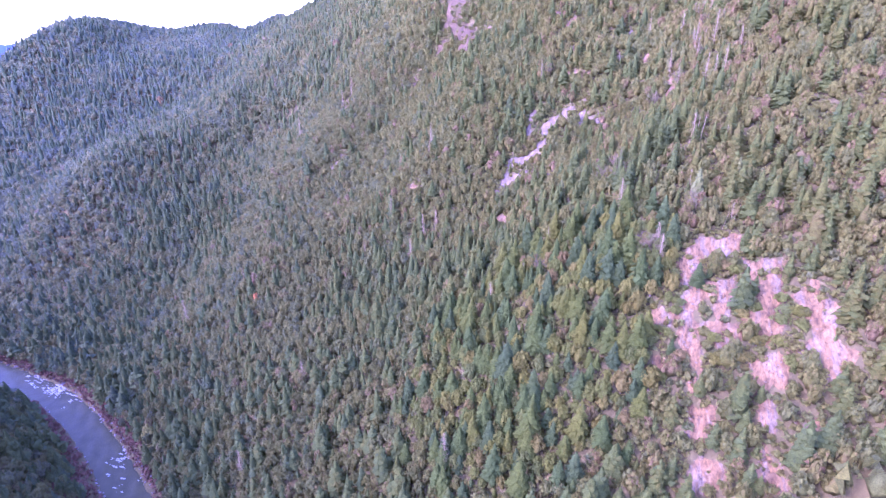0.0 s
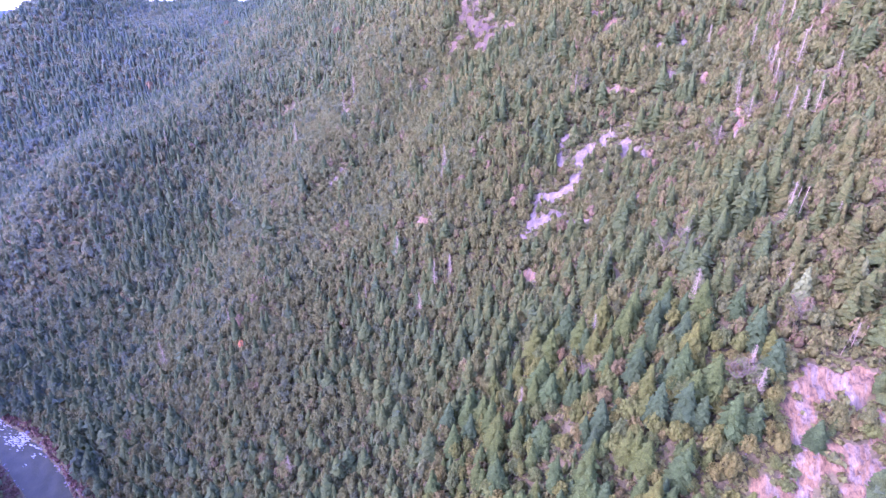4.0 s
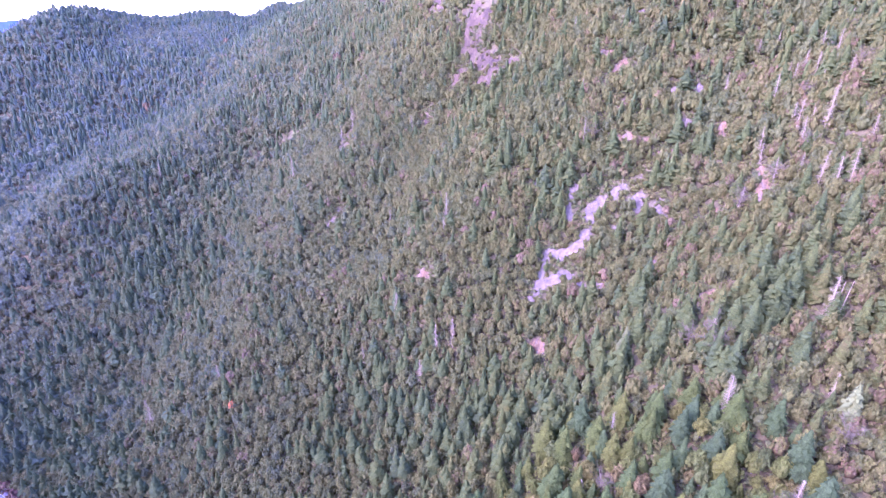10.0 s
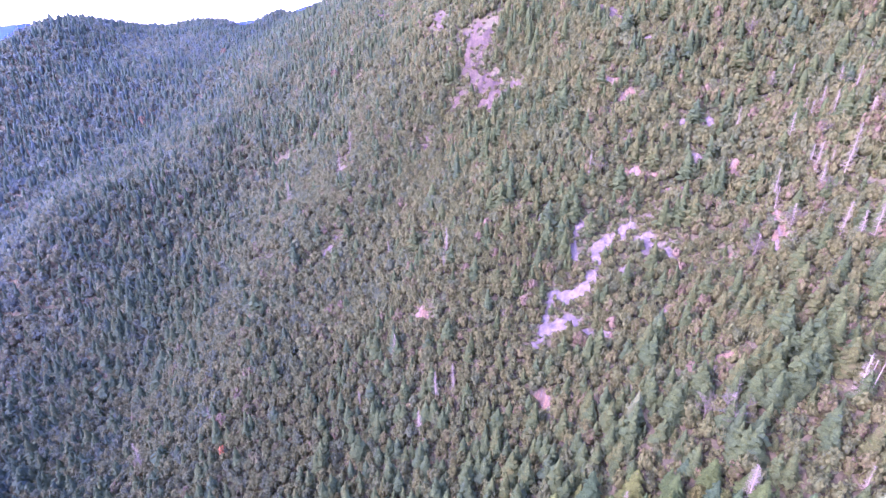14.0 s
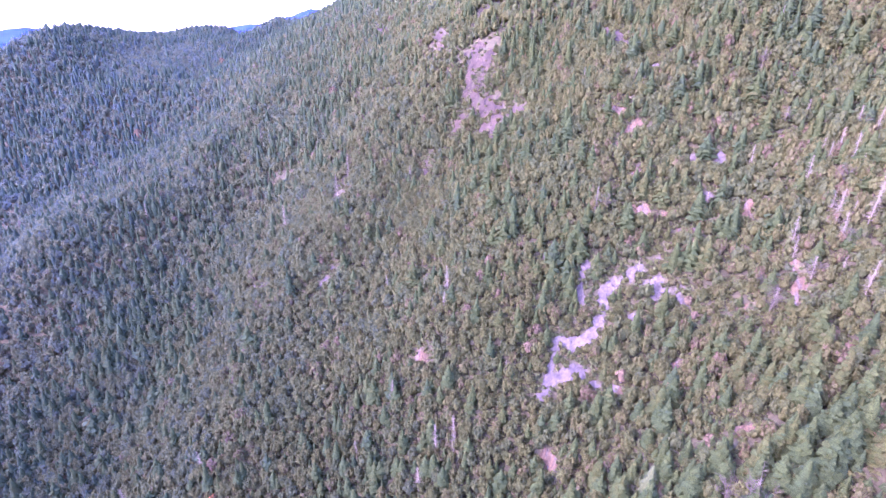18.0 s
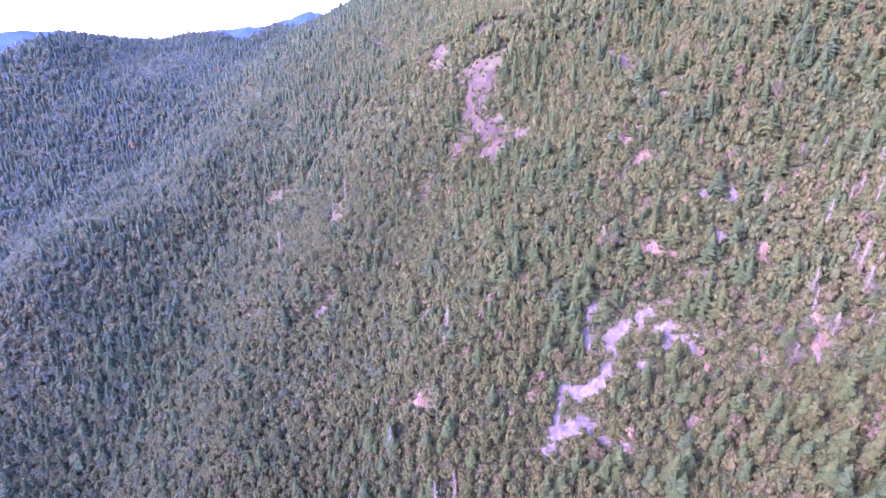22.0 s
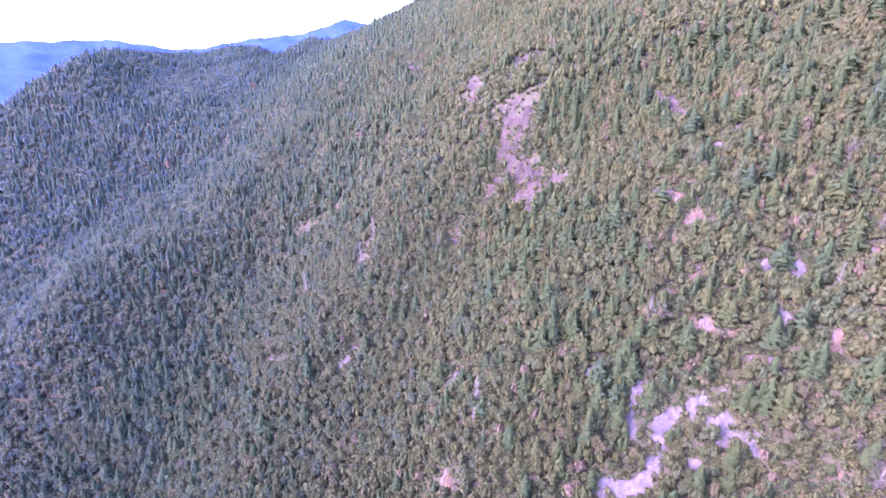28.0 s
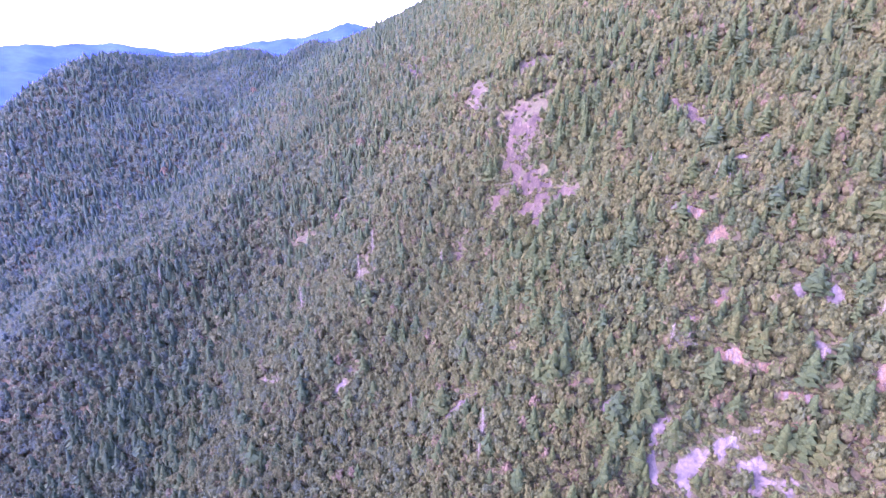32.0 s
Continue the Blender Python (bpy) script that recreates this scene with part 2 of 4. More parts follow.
def height(x, y):
    """The ground's height over the river."""
    away = np.clip(0.7 * (-980 - x), 0, 300) * np.clip((y - 600) / 100, 0, 1)
    x, y = np.clip(x, -1100, 600), np.clip(y, -300, 1700)
    u, v = x / 400, (y - 350) / 400
    z = (168.8 + 233.6 * u + 161 * v + 45.9 * u * u - 17.2 * u * v + 15.4 * v * v
         + 3.5 * u ** 3 + 3.6 * u * u * v - 2.9 * u * v * v - 8.2 * v ** 3)
    for sx, sy, h, r in SPURS:
        z = z + h * np.exp(-((x - sx) ** 2 + (y - sy) ** 2) / (2 * r * r))
    z = z + 3.0 * np.sin(x / 23 + 1.3 * np.sin(y / 41)) + 2.0 * np.sin(y / 17 + x / 31)
    crest = 193 + 0.17 * (y - 900) + 0.42 * np.maximum(0, x + 420) - 0.40 * np.maximum(0, -765 - x)
    crest = crest + 56 * np.exp(-((x + 745) / 115) ** 2 - ((y - 1070) / 190) ** 2) - 0.9 * np.maximum(0, y - 1480)
    crest = crest + 4 * np.sin(x / 47)
    for sx, h, r in ((-743, -24, 45), (-530, -26, 45), (-436, 18, 40), (-235, -22, 70)):
        crest = crest + h * np.exp(-((x - sx) / r) ** 2) * np.clip((y - 1250) / 150, 0, 1)
    z = -14 * np.logaddexp(-z / 14, -crest / 14)
    d, sign = river_side(x, y)
    hill = 5 * np.logaddexp(z / 5, np.minimum(0.2 * (d - 6), 50) / 5)
    # beyond its visible foot, the opposite slope is made-up height that shades the river
    shading_far_side = np.minimum(0.92 * (d - 10), 250)
    return np.maximum(np.where(sign > 0, np.minimum(hill, 0.9 * (d - 7.5)), shading_far_side), -3) - away



# bare places: kind, half width, middle line
GRAVEL_TRACK = [
    ("gravel", 3.1, [(41, 247), (45, 250), (50, 252), (54, 252)]), ("gravel", 1.2, [(44, 256), (47, 262), (49, 266)]), ("gravel", 2.7, [(51, 266), (56, 264), (62, 265)]),
    ("gravel", 2.1, [(63, 266), (66, 269), (69, 272), (73, 274)]), ("gravel", 2.1, [(71, 277), (72, 281), (75, 283), (79, 284)]),
    ("gravel", 1.7, [(80, 285), (84, 284), (88, 284)]), ("gravel", 1.4, [(93, 286), (96, 286), (98, 288)]),
    ("gravel", 1.3, [(71, 295), (66, 295), (63, 290), (61, 284), (62, 278)]), ("gravel", 1.8, [(89, 277), (94, 276), (92, 272), (90, 270)]),
    ("gravel", 1.2, [(93, 272), (97, 270), (101, 269)]), ("gravel", 1.1, [(98, 267), (101, 261)]), ("gravel", 1.2, [(56, 252), (56, 247)]),
    ("gravel", 1.7, [(59, 243), (63, 242), (66, 238)]), ("gravel", 1.1, [(80, 266), (82, 266)]),
]
GRAVEL_SPOTS = [
    ("gravel", 1.4, [(122, 325), (123, 322)]), ("gravel", 1.6, [(133, 324), (132, 318)]), ("gravel", 1.8, [(121, 305), (122, 301)]),
    ("gravel", 1.8, [(120, 383), (116, 376)]), ("gravel", 1.3, [(127, 387), (131, 388)]), ("gravel", 1.6, [(48, 306), (51, 307)]),
    ("gravel", 1.1, [(-145, 392), (-130, 384)]), ("gravel", 1.4, [(-88, 365), (-86, 368), (-81, 371)]), ("gravel", 1.4, [(-80, 375), (-76, 373)]),
    ("gravel", 1.0, [(-20, 326), (-13, 330), (-6, 330)]), ("gravel", 1.1, [(-152, 440), (-149, 440)]), ("gravel", 1.1, [(-99, 365), (-97, 367)]),
    ("gravel", 1.0, [(11, 342), (13, 341)]),
]
SCAR_TOP = [
    ("soil", 3.1, [(99, 123), (95, 119), (91, 114)]), ("soil", 2.8, [(104, 116), (99, 114)]), ("soil", 1.6, [(81, 112), (85, 111)]),
    ("soil", 3.7, [(89, 112), (90, 105), (91, 100)]), ("soil", 3.7, [(75, 98), (81, 97), (87, 96), (92, 96)]), ("soil", 2.7, [(80, 93), (85, 92), (89, 87), (90, 84)]),
    ("soil", 2.4, [(104, 108), (102, 101), (101, 96), (101, 92)]), ("soil", 2.2, [(96, 97), (98, 94), (102, 92)]), ("soil", 1.9, [(110, 100), (106, 98), (103, 93)]),
    ("soil", 2.5, [(102, 91), (100, 85), (97, 81)]), ("soil", 1.8, [(95, 90), (97, 85)]),
]
SCAR_FOOT = [
    ("soil", 2.6, [(108, 89), (109, 86), (108, 81), (106, 76), (105, 72)]), ("soil", 2.0, [(109, 82), (110, 78)]),
    ("soil", 2.3, [(102, 77), (103, 75), (105, 71), (106, 68), (108, 66)]), ("soil", 1.9, [(105, 68), (104, 65)]), ("soil", 1.6, [(91, 77), (94, 75), (97, 75)]),
    ("soil", 1.9, [(91, 77), (90, 72)]), ("soil", 1.7, [(80, 89), (80, 82), (79, 78)]), ("soil", 1.9, [(76, 79), (79, 78)]), ("soil", 1.5, [(75, 73), (77, 71), (76, 67)]),
    ("soil", 1.6, [(73, 67), (75, 65)]), ("soil", 2.8, [(73, 62), (73, 59)]), ("soil", 1.9, [(89, 66), (88, 62)]), ("soil", 0.8, [(87, 61), (83, 52)]),
    ("soil", 2.2, [(84, 51), (86, 50)]), ("soil", 1.2, [(94, 59), (96, 58)]), ("soil", 1.2, [(95, 70), (95, 68)]), ("soil", 1.4, [(70, 89), (70, 87)]),
]
SOIL_SPOTS = [
    ("soil", 2.1, [(-141, 525), (-133, 530), (-128, 533)]), ("soil", 1.5, [(-93, 578), (-88, 595)]), ("soil", 1.4, [(86, 374), (90, 376), (95, 379)]),
    ("soil", 1.9, [(92, 372), (96, 367), (99, 368)]), ("soil", 1.5, [(91, 347), (93, 351)]), ("soil", 1.6, [(99, 355), (104, 357), (104, 352)]),
    ("soil", 1.3, [(84, 327), (86, 327)]), ("soil", 1.9, [(91, 311), (95, 311), (95, 307)]), ("soil", 1.6, [(99, 303), (106, 302)]),
    ("soil", 1.6, [(107, 292), (113, 289)]), ("soil", 1.4, [(99, 334), (96, 329)]), ("soil", 1.5, [(34, 314), (38, 315)]), ("soil", 1.7, [(-12, 278), (-18, 287)]),
    ("soil", 1.5, [(155, 312), (159, 313)]), ("soil", 1.4, [(111, 517), (118, 515)]),
]
SOIL_RIGHT = [
    ("soil", 1.3, [(110, 246), (114, 247), (116, 249)]), ("soil", 1.5, [(88, 236), (92, 235)]), ("soil", 1.5, [(127, 238), (132, 244), (134, 252)]),
    ("soil", 1.2, [(127, 211), (130, 212)]), ("soil", 1.4, [(110, 289), (112, 287)]), ("soil", 1.2, [(95, 311), (95, 307)]), ("soil", 1.5, [(100, 302), (104, 301)]),
    ("soil", 1.4, [(86, 195), (92, 194)]), ("soil", 1.7, [(36, 223), (39, 215)]), ("soil", 1.4, [(67, 236), (63, 243)]),
    ("soil", 1.1, [(134, 289), (131, 284)]), ("soil", 1.1, [(142, 408), (155, 396)]), ("soil", 1.2, [(161, 387), (158, 380)]),
]
CLIFFS = [
    ("cliff", 4.0, [(-100, 759), (-88, 728), (-76, 694)]), ("cliff", 3.2, [(-11, 557), (-9, 538), (-12, 529)]), 
    ("cliff", 3.8, [(27, 539), (37, 534)]), ("cliff", 5.7, [(19, 494), (19, 484), (17, 475)]), ("cliff", 4.2, [(29, 488), (27, 475)]),
    ("cliff", 3.6, [(16, 474), (18, 462)]), ("cliff", 5.3, [(19, 459), (28, 451), (33, 437)]), ("cliff", 3.8, [(28, 450), (25, 437)]),
    ("cliff", 2.7, [(31, 432), (30, 421)]), ("cliff", 2.1, [(8, 455), (3, 447)]), ("cliff", 2.5, [(43, 432), (47, 422)]), ("cliff", 1.4, [(-18, 437), (-19, 426)]),
    ("cliff", 1.9, [(-167, 532), (-156, 530)]), ("cliff", 1.7, [(-124, 539), (-120, 543)]), ("cliff", 2.7, [(105, 442), (108, 432), (111, 424)]),
    ("cliff", 1.7, [(109, 422), (112, 416)]), ("cliff", 1.5, [(117, 485), (123, 483)]), ("cliff", 1.5, [(-87, 452), (-87, 437)]),
]
BARE = GRAVEL_TRACK + GRAVEL_SPOTS + SCAR_TOP + SCAR_FOOT + SOIL_SPOTS + SOIL_RIGHT + CLIFFS


def waves(x, y, size, seed, octaves=3):
    """Smooth uneven noise over the plan, about -1 to 1, with lumps of that many metres."""
    r = np.random.RandomState(seed)
    out = np.zeros(np.shape(x))
    for o in range(octaves):
        for k in range(5):
            a, p = r.rand() * 6.283, r.rand() * 6.283
            f = 6.283 / size * 2 ** o * (0.7 + 0.6 * r.rand())
            out = out + np.sin(f * (x * math.cos(a) + y * math.sin(a)) + p) * 0.33 / 1.8 ** o
    return out


def bare(x, y, kind, margin=0.0):
    """How bare the ground is of that kind, 0 to 1, with ragged edges."""
    out, ragged = np.zeros(np.shape(x)), waves(x, y, 13, 5, 4)
    for k, half, line in BARE:
        if k != kind:
            continue
        d = np.full(np.shape(x), 1e9)
        for (ax, ay), (bx, by) in zip(line, line[1:]):
            ex, ey = bx - ax, by - ay
            f = np.clip(((x - ax) * ex + (y - ay) * ey) / (ex * ex + ey * ey), 0, 1)
            d = np.minimum(d, np.hypot(x - ax - f * ex, y - ay - f * ey))
        out = np.maximum(out, np.clip((half * (1.05 + (0.85 if kind == "gravel" else 0.9) * ragged) + margin - d) / 3.0 + 0.5, 0, 1))
    return out


def mesh_from(name, verts, faces, mat, smooth=False, **points):
    """A mesh out of arrays: vertices (n, 3), triangles or quads (m, k), and point attributes."""
    me = bpy.data.meshes.new(name)
    n, k = faces.shape
    me.vertices.add(len(verts))
    me.vertices.foreach_set("co", np.asarray(verts, np.float32).ravel())
    me.loops.add(n * k)
    me.loops.foreach_set("vertex_index", faces.astype(np.int32).ravel())
    me.polygons.add(n)
    me.polygons.foreach_set("loop_start", np.arange(0, n * k, k, dtype=np.int32))
    me.polygons.foreach_set("use_smooth", np.full(n, smooth))
    for key, values in points.items():
        me.attributes.new(key, "FLOAT", "POINT").data.foreach_set("value", np.asarray(values, np.float32))
    me.update(calc_edges=True)
    me.materials.append(mat)
    return me


def span(*steps):
    """Grid lines: (from, to, step), ..."""
    return np.concatenate([np.arange(a, b, s, dtype=float) for a, b, s in steps])


def sheet(xs, ys):
    x, y = np.meshgrid(xs, ys)
    i = np.arange(len(xs) * len(ys)).reshape(len(ys), len(xs))
    faces = np.stack([i[:-1, :-1], i[:-1, 1:], i[1:, 1:], i[1:, :-1]], -1).reshape(-1, 4)
    return x.ravel(), y.ravel(), faces


# the ground, one sheet out to the horizon
gx, gy, faces = sheet(span((-4600, -1100, 250), (-1100, -420, 12), (-420, -40, 5), (-40, 50, 2.4), (50, 126, 1.1), (126, 170, 2.4), (170, 420, 8), (420, 4700, 250)),
                      span((-4600, -300, 250), (-300, 50, 12), (50, 136, 1.1), (136, 340, 2.4), (340, 620, 4), (620, 1600, 10), (1600, 4700, 250)))
soil, gravel, cliff = bare(gx, gy, "soil"), bare(gx, gy, "gravel"), bare(gx, gy, "cliff")
down, along = 0.82 * gx + 0.57 * gy, -0.57 * gx + 0.82 * gy
ribs = np.abs(waves(along + 1.5 * waves(gx, gy, 16, 15), down * 0.22, 7, 9)) ** 0.7
gullies = ribs + 0.6 * waves(along * 0.5, down, 5, 14, 2)
gz = height(gx, gy) + 0.35 * waves(gx, gy, 14, 8) + soil * (1.5 * gullies - 0.4) + cliff * (1.8 * ribs - 0.3)
ground = tagged(new("ground", mesh_from("ground", np.stack([gx, gy, gz], -1), faces, ground_mat, True, soil=soil, gravel=gravel, cliff=cliff)),
                "steep brown forest floor with bare pink soil and pale gravel", "ground", kind="structure")

# the river
line = np.array(RIVER, float)
step = np.concatenate([[0], np.cumsum(np.hypot(*np.diff(line, axis=0).T))])
s = np.arange(0, step[-1], 4.0)
mid = np.stack([np.interp(s, step, line[:, 0]), np.interp(s, step, line[:, 1])], -1)
for k in range(3):
    mid[3:-3] = sum(mid[3 + j:len(mid) - 3 + j] for j in range(-3, 4)) / 7
along = np.gradient(mid, axis=0)
along /= np.hypot(*along.T)[:, None]
across = np.stack([-along[:, 1], along[:, 0]], -1)
offs = np.linspace(-14, 14, 17)
wv = (mid[:, None] + across[:, None] * offs[None, :, None]).reshape(-1, 2)
i = np.arange(len(mid) * 17).reshape(len(mid), 17)
wf = np.stack([i[:-1, :-1], i[1:, :-1], i[1:, 1:], i[:-1, 1:]], -1).reshape(-1, 4)
wz = 0.25 * waves(wv[:, 0], wv[:, 1], 9, 21) - 0.2
river = tagged(new("water", mesh_from("water", np.column_stack([wv, wz]), wf[:, ::-1], water_mat, True)),
               "blue-grey mountain river between wooded banks", "river", kind="structure")

# distant hills, far behind everything
az = np.radians(np.linspace(-75, 30, 211))
deg = np.degrees(az)
for base, low, r0, label in ((0, 0, 3700, "hazy blue forested hills on the horizon"), (1, 1, 1900, "deep blue nearer hills behind the ridge")):
    if base == 0:
        top = 310 + 14 * np.exp(-((deg + 40) / 9) ** 2) - 66 * np.exp(-((deg + 29.5) / 4.2) ** 2) + 140 * np.exp(-((deg + 13.6) / 3.6) ** 2) + 26 * np.exp(-((deg + 20) / 4) ** 2)
    else:
        top = 238 + 35 * np.exp(-((deg + 50) / 7) ** 2) - 47 * np.exp(-((deg + 33) / 8) ** 2)
    top = top - 20 * np.clip((-35 - deg) / 4, 0, 1) + 5 * np.sin(deg * 2.1) + 3 * np.sin(deg * 5.3 + 1)
    rings = np.linspace(0, 1, 14)
    rr, aa = np.meshgrid(r0 + 700 * rings, az)
    prof = rings ** 0.7
    zz = -40 + (top[:, None] + 40) * prof[None, :] + 14 * waves(rr * np.sin(aa), rr * np.cos(aa), 420, 31 + base) * (1 - prof[None, :] ** 4)
    hv = np.stack([rr * np.sin(aa), rr * np.cos(aa), zz], -1).reshape(-1, 3)
    i = np.arange(211 * 14).reshape(211, 14)
    hf = np.stack([i[:-1, :-1], i[:-1, 1:], i[1:, 1:], i[1:, :-1]], -1).reshape(-1, 4)
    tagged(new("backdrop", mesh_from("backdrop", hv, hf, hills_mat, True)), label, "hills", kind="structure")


# ---- shapes of trees, as arrays of unit size: height 1, crown radius 1 ----
def fir_shape(r, boughs, rings, sides):
    """A full cone of foliage, covered with overlapping drooping boughs of uneven length."""
    def reach(h):
        return (1.02 - h) ** 0.72 * min(1.0, 0.7 + 2.2 * h)
    v, f = [], []
    lean = 0.08 * r.randn(2)
    lumps = 1 + 0.20 * r.randn(rings + 1, sides)
    for i in range(rings + 1):
        h = 0.05 + 0.92 * i / rings
        for k in range(sides):
            a, R = 6.283 * (k + 0.5 * (i % 2)) / sides, ((0.64 if boughs > 50 else 0.74 if boughs > 10 else 0.85) if i else 0.45) * reach(h) * lumps[i, k]
            v.append((R * math.cos(a) + lean[0] * h, R * math.sin(a) + lean[1] * h, h + 0.02 * r.randn() * (i < rings)))
    for i in range(rings):
        for k in range(sides):
            p, q = i * sides + k, i * sides + (k + 1) % sides
            f += [(p, q, p + sides), (q, q + sides, p + sides)]
    bulge = 1 + 0.16 * r.randn(8)
    for j in range(boughs):
        h = 1.0 - 0.95 * math.sqrt((j + r.rand()) / boughs)
        a = j * 2.39996 + 0.7 * r.rand()
        R = reach(h) * (0.70 + 0.45 * r.rand()) * bulge[int(a * 1.27 + h * 5) % 8] + 0.03
        w = (0.10 + 0.26 * R) * min(1.25, math.sqrt(130 / boughs)) * (0.6 + 0.6 * r.rand())
        inner, tip = 0.30 * R, 0.62 * R
        drop = (0.02 + 0.05 * r.rand()) * (0.4 + 0.6 * R)
        c, s = math.cos(a), math.sin(a)
        lx, ly = lean[0] * h, lean[1] * h
        n = len(v)
        lift = 0.012 * r.randn()
        if boughs > 60:
            v += [(inner * c + lx, inner * s + ly, h + 0.045), (tip * c + w * s + lx, tip * s - w * c + ly, h + lift - 0.2 * drop), (R * c + lx, R * s + ly, h - drop),
                  (tip * c - w * s + lx, tip * s + w * c + ly, h - lift - 0.2 * drop)]
            f += [(n, n + 1, n + 3), (n + 1, n + 2, n + 3)]
        else:
            v += [(inner * c + lx, inner * s + ly, h + 0.05), (R * c + w * s + lx, R * s - w * c + ly, h - drop + lift), (R * c - w * s + lx, R * s + w * c + ly, h - drop - lift)]
            f.append((n, n + 1, n + 2))
    return np.array(v), np.array(f)


PHI = (1 + 5 ** 0.5) / 2
ICO_V = np.array([(-1, PHI, 0), (1, PHI, 0), (-1, -PHI, 0), (1, -PHI, 0), (0, -1, PHI), (0, 1, PHI), (0, -1, -PHI), (0, 1, -PHI),
                  (PHI, 0, -1), (PHI, 0, 1), (-PHI, 0, -1), (-PHI, 0, 1)]) / (1 + PHI * PHI) ** 0.5
ICO_F = np.array([(0, 11, 5), (0, 5, 1), (0, 1, 7), (0, 7, 10), (0, 10, 11), (1, 5, 9), (5, 11, 4), (11, 10, 2), (10, 7, 6), (7, 1, 8),
                  (3, 9, 4), (3, 4, 2), (3, 2, 6), (3, 6, 8), (3, 8, 9), (4, 9, 5), (2, 4, 11), (6, 2, 10), (8, 6, 7), (9, 8, 1)])
OCT_V = np.array([(1, 0, 0), (0, 1, 0), (-1, 0, 0), (0, -1, 0), (0, 0, 1), (0, 0, -1)], float)
OCT_F = np.array([(0, 1, 4), (1, 2, 4), (2, 3, 4), (3, 0, 4), (1, 0, 5), (2, 1, 5), (3, 2, 5), (0, 3, 5)])


def leafy_shape(r, clumps, tufts, fine=True):
    """An uneven dome: a small inner mass inside rounded clumps, each made of ragged tufts of leaves."""
    base, tri = (ICO_V, ICO_F) if fine else (OCT_V, OCT_F)
    core = 0.63 if clumps > 4 else 0.70 if clumps > 2 else 0.84
    v, f, n = [np.array((0, 0, 0.44)) + base * (0.88 + 0.24 * r.rand(len(base), 1)) * (core, core, core * 0.56)], [tri], len(base)
    ball, size = 0.38 if clumps > 6 else 0.44, 1.6 / math.sqrt(tufts)
    for k in range(clumps):
        up = 0.98 - 1.10 * (k + 0.6 * r.rand()) / clumps
        a, flat = k * 2.39996 + 0.7 * r.rand(), math.sqrt(max(0.0, 1 - up * up))
        reach = 0.56 + 0.24 * r.rand()
        middle = np.array((0, 0, 0.44)) + np.array((flat * math.cos(a), flat * math.sin(a), up)) * (reach, reach, 0.36)
        for j in range(tufts):
            d = r.randn(3)
            d[2] = abs(d[2]) * 1.1 - 0.35
            d += 0.5 * np.array((flat * math.cos(a), flat * math.sin(a), up))
            d /= np.linalg.norm(d)
            turned = d + 0.34 * r.randn(3)
            e = np.cross(turned, r.randn(3))
            e /= np.linalg.norm(e)
            g = np.cross(turned / np.linalg.norm(turned), e)
            tip = 0.28 * r.randn(2)
            w = ball * size * (0.7 + 0.8 * r.rand())
            p = middle + d * ball * (0.74 + 0.28 * r.rand()) * (1, 1, 0.62)
            flatten = (1, 1, 0.62)
            v.append(np.array([p + (w * e + tip[0] * w * d) * flatten, p + (-0.6 * w * e + 0.9 * w * g) * flatten, p + (-0.6 * w * e - 0.9 * w * g + tip[1] * w * d) * flatten]))
            f.append(np.array([(n, n + 1, n + 2)]))
            n += 3
    v = np.concatenate(v)
    v[:, :2] *= (1.10 - 0.28 * np.clip(v[:, 2:3], 0, 1))
    return v, np.concatenate(f)


def stem_shape(sides, top, r0, r1):
    a = np.arange(sides) * 6.2832 / sides
    ring = np.stack([np.cos(a), np.sin(a), 0 * a], -1)
    v = np.concatenate([ring * (r0, r0, 0) + (0, 0, -0.06), ring * (r1, r1, 0) + (0, 0, top)])
    i = np.arange(sides)
    j = (i + 1) % sides
    return v, np.concatenate([np.stack([i, j, j + sides], -1), np.stack([i, j + sides, i + sides], -1)])


def woods(name, places, shapes, mat, label, category, seed, smooth=False, turn=6.283):
    """Many trees joined into one mesh. places: x, y, z, height, radius, tint."""
    r = np.random.RandomState(seed)
    which = r.randint(0, len(shapes), len(places))
    V, F, T, n = [], [], [], 0
    for k, (v, f) in enumerate(shapes):
        p = places[which == k]
        if not len(p):
            continue
        a = r.rand(len(p)) * turn
        c, s = np.cos(a)[:, None], np.sin(a)[:, None]
        x, y = v[None, :, 0] * c - v[None, :, 1] * s, v[None, :, 0] * s + v[None, :, 1] * c
        q = np.stack([p[:, 0:1] + x * p[:, 4:5], p[:, 1:2] + y * p[:, 4:5], p[:, 2:3] + v[None, :, 2] * p[:, 3:4]], -1)
        V.append(q.reshape(-1, 3))
        F.append((f[None] + n + np.arange(len(p))[:, None, None] * len(v)).reshape(-1, 3))
        speck = 0.11 * np.repeat(r.randn(len(v) // 3 + 1), 3)[:len(v)]
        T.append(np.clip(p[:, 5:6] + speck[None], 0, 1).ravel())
        n += len(p) * len(v)
    me = mesh_from(name, np.concatenate(V), np.concatenate(F), mat, smooth, tint=np.concatenate(T))
    return tagged(new(name, me), label, category, kind="stuff")


# ---- where the trees stand ----
rng = np.random.RandomState(11)


def scatter(x0, x1, y0, y1, gap):
    xs, ys = np.meshgrid(np.arange(x0, x1, gap), np.arange(y0, y1, gap))
    x, y = xs.ravel() + gap * 0.9 * (rng.rand(xs.size) - 0.5), ys.ravel() + gap * 0.9 * (rng.rand(xs.size) - 0.5)
    return x, y


def in_view(x, y):
    return (np.abs(x + 10) < 1.12 * (y + 70)) & (y > 45)


